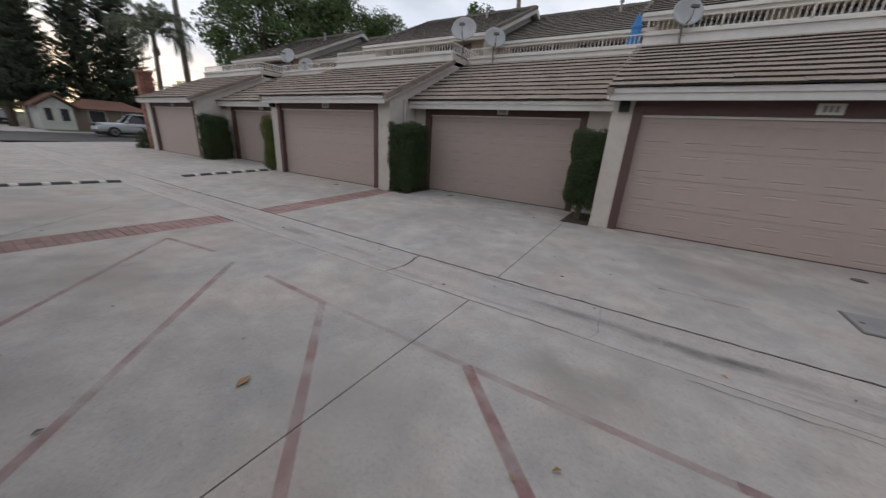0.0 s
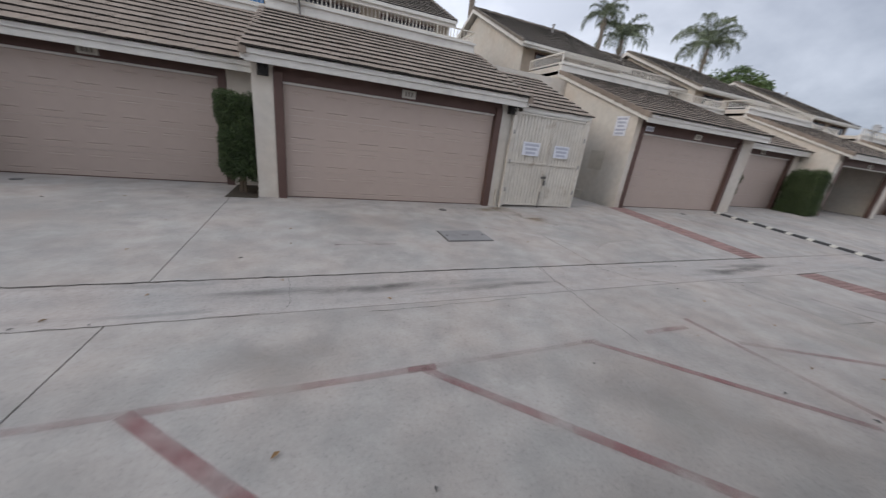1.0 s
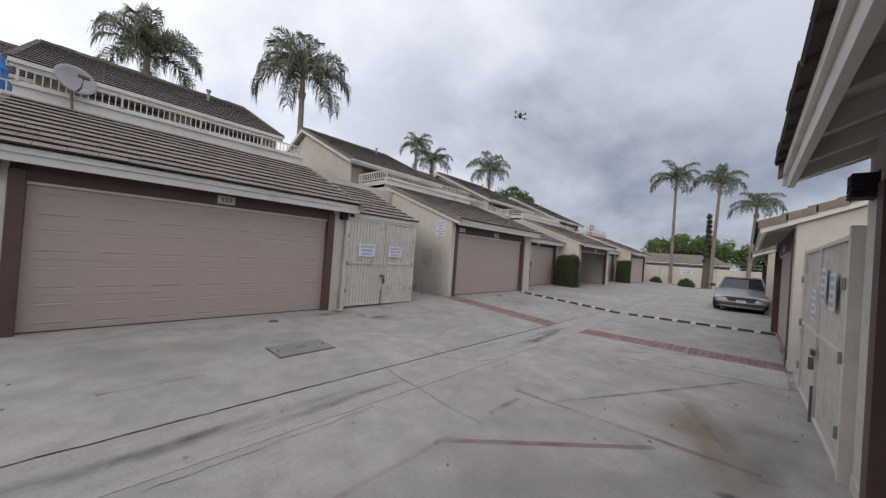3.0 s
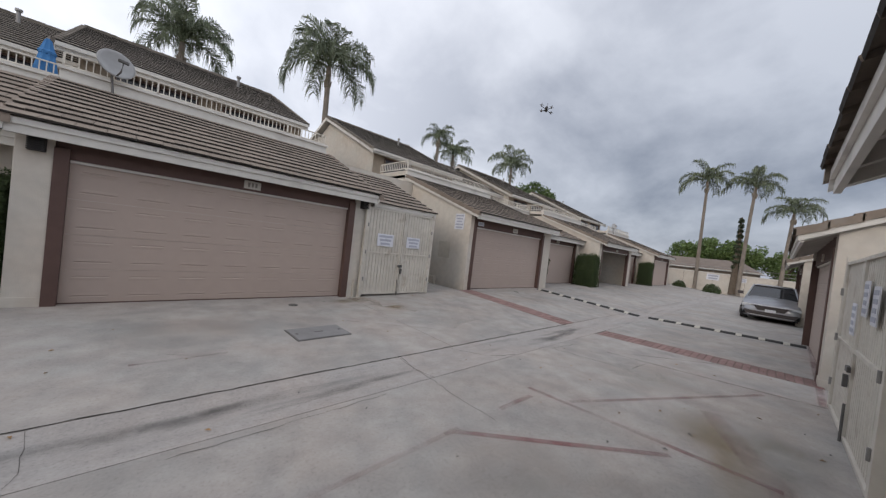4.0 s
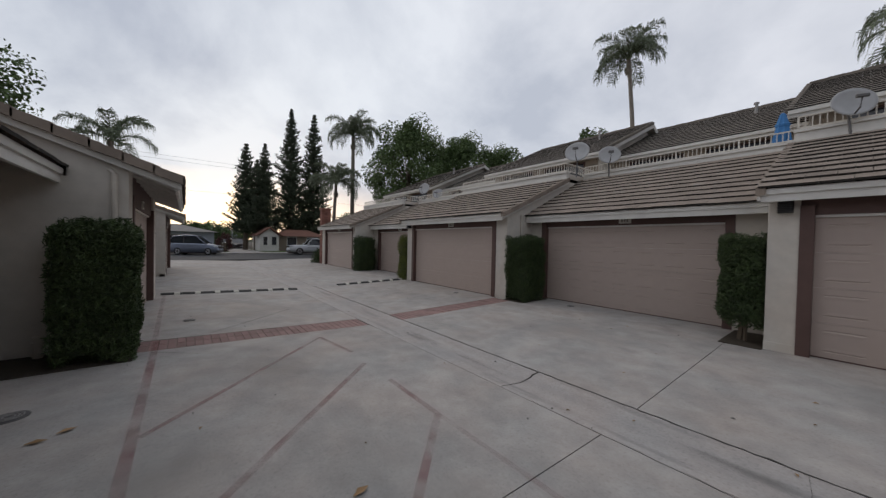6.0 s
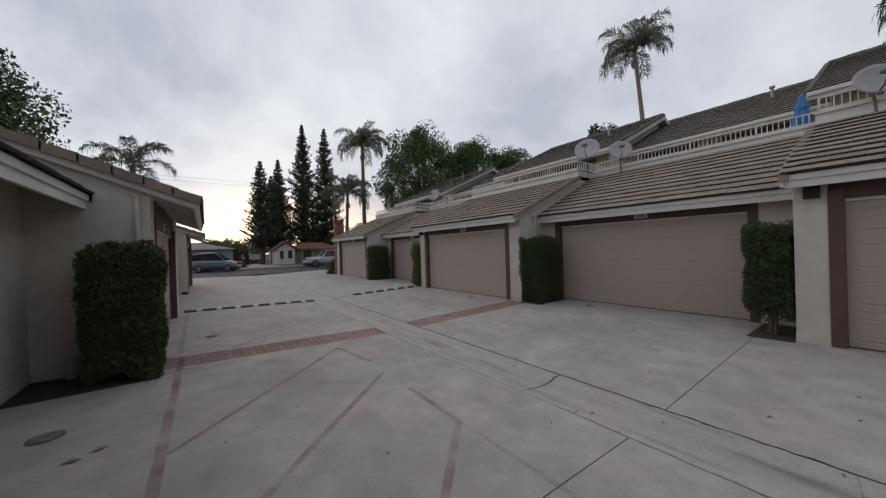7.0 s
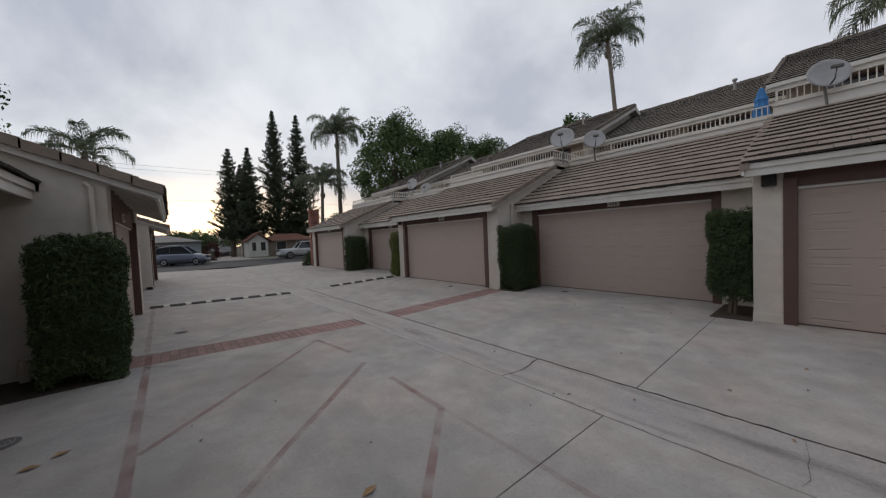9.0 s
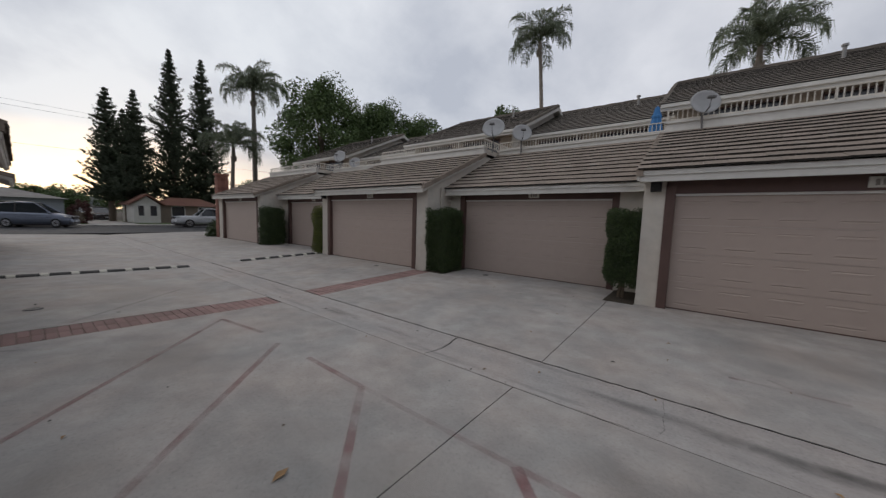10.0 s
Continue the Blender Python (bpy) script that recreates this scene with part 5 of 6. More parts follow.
def dish(x, y, z, r, yaw, tilt):
    d = thing("satellite_dish", "grey satellite dish on a mast at the balcony rail", "satellite dish", "satellite dishes", (x, y, z))
    d.rotation_euler = Euler((radians(tilt), 0, radians(yaw)))
    bm = bmesh.new()
    rings = []
    for k in range(6):
        rr_, zz_ = r * k / 5, 0.22 * r * (k / 5) ** 2
        rings.append([bm.verts.new((rr_ * math.cos(2 * math.pi * j / 24) * 1.12, -zz_, rr_ * math.sin(2 * math.pi * j / 24))) for j in range(24)] if k else [bm.verts.new((0, 0, 0))])
    for j in range(24):
        bm.faces.new((rings[0][0], rings[1][j], rings[1][(j + 1) % 24]))
    for k in range(1, 5):
        for j in range(24):
            bm.faces.new((rings[k][j], rings[k + 1][j], rings[k + 1][(j + 1) % 24], rings[k][(j + 1) % 24]))
    o = part("reflector", bm, DISH, d, smooth=True)
    so = o.modifiers.new("thick", "SOLIDIFY"); so.thickness = 0.015
    bm = bmesh.new(); tube(bm, [(0, -0.02, -r * 0.9), (0, -r * 0.75, -r * 0.75), (0, -r * 1.1, -r * 0.15)], 0.016); part("feed_arm", bm, IRON, d)
    bm = bmesh.new(); box(bm, -0.09, 0.09, -r * 1.2, -r * 1.02, -r * 0.22, -r * 0.02, 0.015); part("receiver", bm, IRON, d)
    bm = bmesh.new(); tube(bm, [(0, 0.02, 0), (0, 0.12, -0.1), (0, 0.12, -r - 0.5)], 0.025); part("mast", bm, IRON, d)


dish(-0.27, 10.50, 4.28, 0.30, 25, -12)
dish(-6.28, 10.60, 4.52, 0.36, 20, -14)
dish(-5.70, 11.70, 4.50, 0.33, 35, -14)
dish(-17.55, 11.95, 4.72, 0.36, 20, -14)
dish(-16.1, 11.95, 4.25, 0.3, 30, -14)
dish(33.4, 11.35, 4.75, 0.25, -30, -14)

BLUE = mat("umbrella_cloth", (0.065, 0.22, 0.47), (0.045, 0.16, 0.37), rough=0.9, bump=0.2)
um = thing("closed_umbrella", "folded bright blue patio umbrella on the balcony", "umbrella", at=(-1.43, 12.15, 3.70))
bm = bmesh.new(); tube(bm, [(0, 0, 0), (0, 0, 1.2)], 0.02); part("pole", bm, METAL, um)
bm = bmesh.new()
prof_ = [(0.0, 1.18), (0.05, 1.12), (0.10, 0.9), (0.13, 0.85), (0.11, 0.78), (0.16, 0.45), (0.21, 0.16), (0.20, 0.12)]
rings = [[bm.verts.new((p * (1 + 0.22 * (j % 2)) * math.cos(math.pi * j / 8), p * (1 + 0.22 * (j % 2)) * math.sin(math.pi * j / 8), z)) for j in range(16)] for p, z in prof_[1:]]
tp = bm.verts.new((0, 0, 1.18))
for j in range(16):
    bm.faces.new((tp, rings[0][j], rings[0][(j + 1) % 16]))
for a, b in zip(rings, rings[1:]):
    for j in range(16):
        bm.faces.new((a[j], b[j], b[(j + 1) % 16], a[(j + 1) % 16]))
part("canopy", bm, BLUE, um)
bm = bmesh.new(); tube(bm, [(0, 0, 0.8), (0, 0, 0.84)], 0.14, None, 12); part("strap", bm, BLUE, um)


# ---- cars ----
SILVER = mat("car_silver", (0.30, 0.31, 0.335), (0.29, 0.30, 0.325), rough=0.32, metal=0.5, bump=0, spec=0.6)
BLUEGREY = mat("car_blue_grey", (0.17, 0.19, 0.24), (0.165, 0.185, 0.235), rough=0.3, metal=0.6, bump=0, spec=0.6)
WHITE = mat("car_white", (0.62, 0.63, 0.65), rough=0.3, bump=0, spec=0.6)
CARGLASS = mat("car_glass", (0.03, 0.033, 0.038), rough=0.06, bump=0, spec=0.7)
TYRE = mat("tyre", (0.03, 0.03, 0.03), rough=0.9, bump=0.2)
RIM = mat("rim", (0.40, 0.40, 0.42), rough=0.3, metal=0.8, bump=0)
LAMP = mat("lamp_glass", (0.55, 0.57, 0.60), rough=0.1, bump=0, spec=0.7)
TAIL = mat("tail_lamp", (0.25, 0.02, 0.02), rough=0.2, bump=0, spec=0.6)


def car(name, x, y, z, yaw, paint, label, kind="saloon"):
    """A car facing +x before it is turned: lofted body, glasshouse, wheels, lamps, bumper, mirrors."""
    L_, W_ = (4.85, 1.85) if kind != "truck" else (5.5, 1.98)
    c = thing(name, label, "car", at=(x, y, z))
    c.rotation_euler = (0, 0, radians(yaw))
    if kind == "saloon":
        top = [(-2.42, .80), (-2.3, 1.0), (-1.7, 1.05), (-0.9, 1.04), (0.6, 1.0), (1.1, .99), (1.7, .92), (2.1, .83), (2.3, .74), (2.41, .60), (2.43, .44)]
        roof = [(-1.85, 1.05), (-0.95, 1.43), (-0.2, 1.49), (0.28, 1.46), (1.20, .98)]
        zc0 = 0.22
    elif kind == "van":
        top = [(-2.42, .85), (-2.36, 1.05), (-1.7, 1.08), (0.6, 1.05), (1.3, 1.0), (2.0, .88), (2.3, .75), (2.42, .55)]
        roof = [(-2.3, 1.08), (-2.0, 1.62), (-0.8, 1.75), (0.2, 1.70), (1.3, 1.02)]
        zc0 = 0.24
    else:
        top = [(-2.75, 1.0), (-2.7, 1.12), (-1.0, 1.14), (0.6, 1.14), (0.9, 1.13), (2.3, 1.08), (2.62, .95), (2.75, .6)]
        roof = [(-1.0, 1.14), (-0.9, 1.78), (-0.2, 1.86), (0.3, 1.82), (0.95, 1.14)]
        zc0 = 0.38
    hw = W_ / 2
    bm = bmesh.new()
    rings = []
    for px_, pz_ in top:
        k = 1 - 0.10 * (abs(px_) / (L_ / 2)) ** 4
        pr_ = [(-hw * k * .92, zc0), (-hw * k, zc0 + .18), (-hw * k, pz_ - .18), (-hw * k * .93, pz_ - .03), (-hw * k * .5, pz_ + .01), (hw * k * .5, pz_ + .01), (hw * k * .93, pz_ - .03), (hw * k, pz_ - .18), (hw * k, zc0 + .18), (hw * k * .92, zc0)]
        rings.append([bm.verts.new((px_, a, b)) for a, b in pr_])
    for a, b in zip(rings, rings[1:]):
        for j in range(len(a)):
            bm.faces.new((a[j], a[(j + 1) % len(a)], b[(j + 1) % len(a)], b[j]))
    bm.faces.new(rings[0]); bm.faces.new(rings[-1][::-1])
    bmesh.ops.bevel(bm, geom=[e for e in bm.edges if e.calc_face_angle(0) > 0.5], offset=0.03, segments=2, affect="EDGES")
    part("body", bm, paint, c, smooth=True)
    # glasshouse: dark glass band with a painted roof over it
    bm = bmesh.new()
    low_ = [bm.verts.new((roof[0][0], s * hw * .9, top[2][1] - 0.02)) for s in (-1, 1)] + [bm.verts.new((roof[-1][0], s * hw * .9, roof[-1][1] - 0.05)) for s in (1, -1)]
    up_ = [bm.verts.new((roof[1][0], s * hw * .70, roof[1][1])) for s in (-1, 1)] + [bm.verts.new((roof[3][0], s * hw * .72, roof[3][1])) for s in (1, -1)]
    for j in range(4):
        bm.faces.new((low_[j], low_[(j + 1) % 4], up_[(j + 1) % 4], up_[j]))
    bm.faces.new(up_); bm.faces.new(low_[::-1])
    part("glasshouse", bm, CARGLASS, c, "dark tinted glass")
    bm = bmesh.new()
    rr_ = []
    for px_, pz_ in ((roof[1][0] - .05, roof[1][1] + .0), roof[2], (roof[3][0] + .05, roof[3][1] + .0)):
        rr_.append([bm.verts.new((px_, s * hw * q, pz_ + w)) for s, q, w in ((-1, .72, -.02), (-1, .6, .035), (1, .6, .035), (1, .72, -.02))])
    for a, b in zip(rr_, rr_[1:]):
        for j in range(3):
            bm.faces.new((a[j], a[j + 1], b[j + 1], b[j]))
    o = part("roof", bm, paint, c, smooth=True)
    sm = o.modifiers.new("thick", "SOLIDIFY"); sm.thickness = 0.03
    for s in (-1, 1):                               # pillars
        for (pa, pb) in ((roof[0], roof[1]), (roof[4], roof[3])):
            bm = bmesh.new()
            tube(bm, [(pa[0], s * hw * .885, pa[1] - .05), (pb[0], s * hw * .715, pb[1] + .01)], 0.045, 0.035, 6)
            part("pillar", bm, paint, c)
        bm = bmesh.new()
        tube(bm, [((roof[1][0] + roof[3][0]) / 2, s * hw * .90, roof[4][1] - .05), ((roof[1][0] + roof[3][0]) / 2, s * hw * .72, roof[2][1])], 0.035, 0.03, 6)
        part("pillar", bm, INK, c)
        bm = bmesh.new(); box(bm, roof[4][0] - .22, roof[4][0] - .08, s * (hw + .02) - .10 + (0.1 if s > 0 else -0.1) * 1, s * (hw + .02) + .10 + (0.1 if s > 0 else -0.1), roof[4][1] + .02, roof[4][1] + .16, 0.03)
        part("mirror", bm, paint if kind != "saloon" else INK, c)
        bm = bmesh.new(); box(bm, L_ / 2 - .40, L_ / 2 - .045, s * hw * .75 - .19, s * hw * .75 + .17, top[-2][1] - .03, top[-2][1] + .09, 0.03); part("headlight", bm, LAMP, c)
        bm = bmesh.new(); box(bm, -L_ / 2 - .005, -L_ / 2 + .25, s * hw * .78 - .16, s * hw * .78 + .16, top[0][1] - .12, top[0][1] + .04, 0.03); part("tail_light", bm, TAIL, c)
        bm = bmesh.new(); box(bm, L_ / 2 - .12, L_ / 2 - .02, s * hw * .72 - .17, s * hw * .72 + .17, .30, .42, 0.02); part("fog_recess", bm, INK, c)
        for wx in (-L_ * .29, L_ * .305):
            wr = .33 if kind != "truck" else .40
            wh = new("wheel"); wh.parent = c
            bm = bmesh.new(); tube(bm, [(wx, s * (hw - .22), wr), (wx, s * (hw - .2), wr), (wx, s * (hw + .0), wr), (wx, s * (hw + .012), wr)], wr, wr * .97, 24); part("tyre", bm, TYRE, wh)
            bm = bmesh.new(); tube(bm, [(wx, s * (hw - .05), wr), (wx, s * (hw + .02), wr)], wr * .64, None, 20); part("rim", bm, RIM, wh)
            for q in range(5):
                a_ = 2 * math.pi * q / 5
                bm = bmesh.new(); tube(bm, [(wx, s * (hw + .025), wr), (wx + math.cos(a_) * wr * .55, s * (hw + .025), wr + math.sin(a_) * wr * .55)], .035, .03, 5); part("spoke", bm, INK, wh)
    gz = top[-2][1] - 0.06
    bm = bmesh.new(); prism(bm, [(-.52, gz + .13), (.52, gz + .13), (.40, gz - .06), (-.40, gz - .06)], L_ / 2 - .16, L_ / 2 + .030); part("grille", bm, INK, c)
    bm = bmesh.new(); box(bm, L_ / 2 - .14, L_ / 2 + .045, -.60, .60, gz + .115, gz + .15, 0.015); part("grille_bar", bm, RIM, c)
    bm = bmesh.new(); prism(bm, [(-.80, .45), (-.60, .42), (.60, .42), (.80, .45), (.72, .27), (-.72, .27)], L_ / 2 - .22, L_ / 2 + .030); part("intake", bm, INK, c)
    bm = bmesh.new(); box(bm, L_ / 2 - .08, L_ / 2 + .045, -.70, .70, .245, .275, 0.008); part("lip", bm, RIM, c)
    for s in (-1, 1):
        bm = bmesh.new(); box(bm, -1.0, roof[4][0] - .1, s * hw - .012, s * hw + .008, roof[4][1] - .30, roof[4][1] - .285); part("door_line", bm, INK, c)
    bm = bmesh.new(); box(bm, L_ / 2, L_ / 2 + .055, -.16, .16, .43, .54, 0.006); part("number_plate", bm, PAPER, c)
    bm = bmesh.new(); box(bm, -L_ * .46, L_ * .46, -hw * .86, hw * .86, .17, .30); part("underbody", bm, INK, c)
    return c


car("parked_car", 21.6, 0.10, -0.44, 180, SILVER, "silver saloon car parked against the near row")
van = car("parked_van", -41.0, 0.65, -0.42, 68, BLUEGREY, "blue-grey people carrier parked at the far kerb", "van")
van.scale = (0.88, 0.95, 1.10)
car("parked_truck", -39.8, 11.6, -0.42, -92, WHITE, "white pickup truck parked across the street", "truck")
car("parked_car", -62.0, 6.2, -0.42, 10, INK, "dark car parked in a far driveway", "van")
car("parked_car", -70.0, 5.2, -0.42, 10, WHITE, "pale car parked far up a driveway")

# ---- the street end ----
GRASS = mat("grass", (0.075, 0.10, 0.035), (0.055, 0.075, 0.028), rough=0.9, bump=0.8, bscale=60)
ROOFBROWN = mat("brown_roof", (0.20, 0.16, 0.13), (0.15, 0.12, 0.10), rough=0.9, bump=0.5, bscale=20, big=1.0)
ROOFRED = mat("red_roof", (0.21, 0.105, 0.075), (0.16, 0.08, 0.06), rough=0.9, bump=0.5, bscale=20, big=1.0)
ROOFGREY = mat("grey_roof", (0.20, 0.19, 0.18), (0.15, 0.145, 0.14), rough=0.9, bump=0.5, bscale=20, big=1.0)
WALLW = mat("white_wall", (0.66, 0.64, 0.60), (0.58, 0.56, 0.52), rough=0.85, bump=0.3)
WALLB = mat("brown_wall", (0.24, 0.19, 0.15), (0.19, 0.15, 0.12), rough=0.85, bump=0.3)
WALLG = mat("grey_wall", (0.30, 0.32, 0.34), (0.26, 0.28, 0.30), rough=0.85, bump=0.3)


def flat(name, x0, x1, y0, y1, z, material, label, t=0.05):
    bm = bmesh.new(); box(bm, x0, x1, y0, y1, z - t, z)
    return tagged(link(name, bm, material), label, name, kind="structure")


flat("road", -42.2, -31.2, -120, 120, -0.424, ASPHALT, "dark asphalt street crossing the end of the alley")
flat("kerb", -42.5, -42.2, -120, 120, -0.30, CONC, "concrete kerb along the street", 0.2)
flat("kerb", -31.2, -30.95, -120, -3.2, -0.34, CONC, "concrete kerb along the street", 0.2)
flat("kerb", -31.2, -30.95, 10.5, 120, -0.34, CONC, "concrete kerb along the street", 0.2)
flat("pavement", -44.2, -42.5, -120, 120, -0.302, CONC, "concrete pavement beyond the street", 0.1)
flat("driveway", -75, -44.2, 3.8, 7.2, -0.30, CONC, "pale concrete driveway running back between houses", 0.1)
flat("lawn", -58, -44.2, 7.2, 40, -0.30, GRASS, "green front lawn", 0.1)
flat("lawn", -58, -44.2, -40, 3.8, -0.30, GRASS, "green front lawn", 0.1)


def cottage(x, y, w, d, h, roof_h, wall, roof, gable_x, label):
    """A small far house: walls with openings, gabled roof with overhang, door and windows."""
    c = tagged(new("cottage"), label, "house", "houses across the street")
    bm = bmesh.new()
    if gable_x:
        prism(bm, [(y, -0.4), (y + w, -0.4), (y + w, h), (y + w / 2, h + roof_h), (y, h)], x - d, x)
    else:
        box(bm, x - d, x, y, y + w, -0.4, h)
    part("wall", bm, wall, c)
    bm = bmesh.new()
    o = 0.4
    if gable_x:
        prism(bm, [(y - o, h - 0.1), (y + w / 2, h + roof_h + 0.1), (y + w + o, h - 0.1), (y + w + o, h + 0.08), (y + w / 2, h + roof_h + 0.3), (y - o, h + 0.08)], x - d - o, x + o)
    else:
        a = [bm.verts.new(v) for v in ((x + o, y - o, h), (x + o, y + w + o, h), (x - d - o, y + w + o, h), (x - d - o, y - o, h), (x - d / 2, y + w * .25, h + roof_h), (x - d / 2, y + w * .75, h + roof_h))]
        for f in ((0, 1, 5, 4), (2, 3, 4, 5), (1, 2, 5), (3, 0, 4), (3, 2, 1, 0)):
            bm.faces.new([a[k] for k in f])
    part("roof", bm, roof, c)
    for yy, ww, z0, z1 in ((y + w * .18, w * .2, 0.9, 2.0), (y + w * .62, w * .24, 0.9, 2.0)):
        wd = new("window"); wd.parent = c
        bm = bmesh.new(); box(bm, x - 0.02, x + 0.03, yy, yy + ww, z0 - .4, z1 - .4); part("pane", bm, GLASS, wd)
        bm = bmesh.new()
        for q in ((yy - .06, yy, z0 - .46, z1 - .34), (yy + ww, yy + ww + .06, z0 - .46, z1 - .34)):
            box(bm, x, x + .05, *q)
        box(bm, x, x + .05, yy - .06, yy + ww + .06, z1 - .4, z1 - .34); box(bm, x, x + .08, yy - .1, yy + ww + .1, z0 - .5, z0 - .4)
        part("frame", bm, FASCIA, wd)
    return c


cottage(-49, 7.5, 2.3, 6, 1.75, 0.9, WALLW, ROOFRED, True, "small white house with a brown-red gabled roof")
cottage(-49.6, 9.9, 6.0, 5, 1.75, 1.0, WALLB, ROOFRED, False, "low wing with a brown-red tiled roof")
cottage(-50, -11.4, 14.0, 9, 2.0, 1.0, WALLG, ROOFGREY, False, "low grey house with a shallow grey roof")
cottage(-90, -2, 12, 9, 2.6, 1.3, WALLG, ROOFGREY, False, "distant low house up the driveway")
for i, (x, y, z, r) in enumerate(((-62, 3.0, 1.6, 1.6), (-66, 0.5, 2.0, 2.0), (-78, 4.2, 2.5, 2.4), (-84, 10, 3, 3.0), (-70, 20, 4, 3.5), (-75, 30, 4.5, 4), (-80, -8, 3, 3))):
    broad_tree(x, y, -0.4, z, r, r * 0.8, 80 + i, 3500, 40, 0.16)
PURPLE = mat("russet_leaf", (0.10, 0.035, 0.03), (0.07, 0.028, 0.025), rough=0.6, bump=0, rnd=0.4)
broad_tree(-47, 3.4, -0.4, 0.75, 0.8, 1.1, 95, 3000, 40, 0.07, PURPLE)
ch = thing("chimney", "red brick chimney at the end house", "chimney")
CHB = mat("chimney_brick", (0.26, 0.12, 0.09), (0.20, 0.09, 0.07), rough=0.9, bump=0.5, bscale=30, rnd=0.2)
for k in range(22):
    for j in range(3):
        bm = bmesh.new(); box(bm, -24.55, -24.10, 7.55 + j * 0.21, 7.75 + j * 0.21, -0.55 + k * 0.185, -0.375 + k * 0.185, 0.006); part("brick_course", bm, CHB, ch)
bm = bmesh.new(); box(bm, -24.60, -24.05, 7.50, 8.22, 3.49, 3.60, 0.01); part("cap", bm, CHB, ch)
# overhead wires far beyond the street
WIRE = mat("wire", (0.05, 0.05, 0.05), rough=0.7, bump=0)
for k, zz in enumerate((13.3, 13.9, 9.2)):
    bm = bmesh.new(); tube(bm, [(-62, -60 + 10 * i, zz - 0.9 * math.sin(math.pi * i / 13)) for i in range(14)], 0.016, None, 4)
    wr = link("power_line", bm, WIRE); tagged(wr, "thin dark overhead power line beyond the street", "power line", "power lines")
pole = thing("utility_pole", "wooden utility pole carrying wires", "pole")
for yy in (-60, 70):
    bm = bmesh.new(); tube(bm, [(-62, yy, -0.4), (-62, yy, 14.3)], 0.17, 0.12, 8); part("post", bm, BARK, pole)

# ---- the far end of the alley ----
ew = tagged(new("end_wall"), "beige block wall closing the end of the alley", "wall", kind="structure")
bm = bmesh.new(); box(bm, 42.6, 42.85, -6, 30, -0.6, 1.42, 0.01); part("block_wall", bm, STUCCO, ew)
bm = bmesh.new(); box(bm, 42.56, 42.89, -6, 30, 1.42, 1.50, 0.01); part("coping", bm, FASCIA, ew)
for k in range(14):
    bm = bmesh.new(); box(bm, 42.59, 42.6, -5 + k * 2.4, -4.98 + k * 2.4, -0.5, 1.42); part("joint", bm, TRIM, ew)
s = sign("notice", -0.5, 0.5, 0, 0.75, 1.35, 2, "white notice on the end wall")
s.matrix_world = Matrix.Translation((42.57, 4.6, 0)) @ Matrix.Rotation(radians(-90), 4, "Z")
s = sign("notice", -0.2, 0.2, 0, 0.85, 1.25, 2, "white notice on the end wall")
s.matrix_world = Matrix.Translation((42.57, 2.3, 0)) @ Matrix.Rotation(radians(-90), 4, "Z")
fn = thing("wire_fence", "low wire fence on top of the end wall", "fence")
for k in range(15):
    bm = bmesh.new(); tube(bm, [(42.72, -5 + k * 2.4, 1.48), (42.72, -5 + k * 2.4, 2.1)], 0.03); part("post", bm, METAL, fn)
for zz in (1.75, 2.08):
    bm = bmesh.new(); tube(bm, [(42.72, -5, zz), (42.72, 29, zz)], 0.02); part("rail", bm, METAL, fn)
bh = tagged(new("far_building"), "low brown-roofed building beyond the end wall", "house")
bm = bmesh.new(); box(bm, 58, 68, 2, 26, -0.4, 2.0); part("wall", bm, WALLB, bh)
bm = bmesh.new(); prism(bm, [(1.5, 2.0), (26.5, 2.0), (26.5, 2.1), (1.5, 2.1)], 57.4, 68.6)
part("eave", bm, FASCIA, bh)
bm = bmesh.new(); a = [bm.verts.new(v) for v in ((57.4, 1.5, 2.1), (57.4, 26.5, 2.1), (68.6, 26.5, 2.1), (68.6, 1.5, 2.1), (63, 4, 3.6), (63, 24, 3.6))]
for f in ((0, 1, 5, 4), (2, 3, 4, 5), (1, 2, 5), (3, 0, 4), (3, 2, 1, 0)):
    bm.faces.new([a[k] for k in f])
part("roof", bm, ROOFBROWN, bh)

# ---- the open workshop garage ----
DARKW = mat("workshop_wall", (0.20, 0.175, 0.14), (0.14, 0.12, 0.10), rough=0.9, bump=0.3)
WOOD = mat("bench_wood", (0.30, 0.20, 0.11), (0.22, 0.145, 0.08), rough=0.7, bump=0.3)
GREEN = mat("teal_plastic", (0.03, 0.28, 0.22), rough=0.45, bump=0)
CLOUDY = mat("cloudy_plastic", (0.42, 0.44, 0.45), (0.34, 0.36, 0.37), rough=0.4, bump=0.05)
CARD = mat("cardboard", (0.34, 0.23, 0.13), (0.28, 0.19, 0.11), rough=0.9, bump=0.1)
LIME = mat("lime_mat", (0.28, 0.34, 0.08), rough=0.6, bump=0.1)
wk = tagged(new("garage_interior"), "dim workshop garage with plain walls", "garage", kind="structure")
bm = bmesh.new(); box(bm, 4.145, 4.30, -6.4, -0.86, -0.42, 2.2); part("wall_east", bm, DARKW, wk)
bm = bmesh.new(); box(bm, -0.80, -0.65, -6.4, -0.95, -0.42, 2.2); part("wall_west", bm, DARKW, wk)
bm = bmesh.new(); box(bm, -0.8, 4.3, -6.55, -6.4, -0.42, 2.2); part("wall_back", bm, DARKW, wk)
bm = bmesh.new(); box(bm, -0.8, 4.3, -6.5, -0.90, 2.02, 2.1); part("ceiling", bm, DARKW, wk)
bm = bmesh.new(); box(bm, -0.8, 4.3, -6.5, -1.02, -0.50, -0.392); part("garage_floor", bm, SWALE, wk)
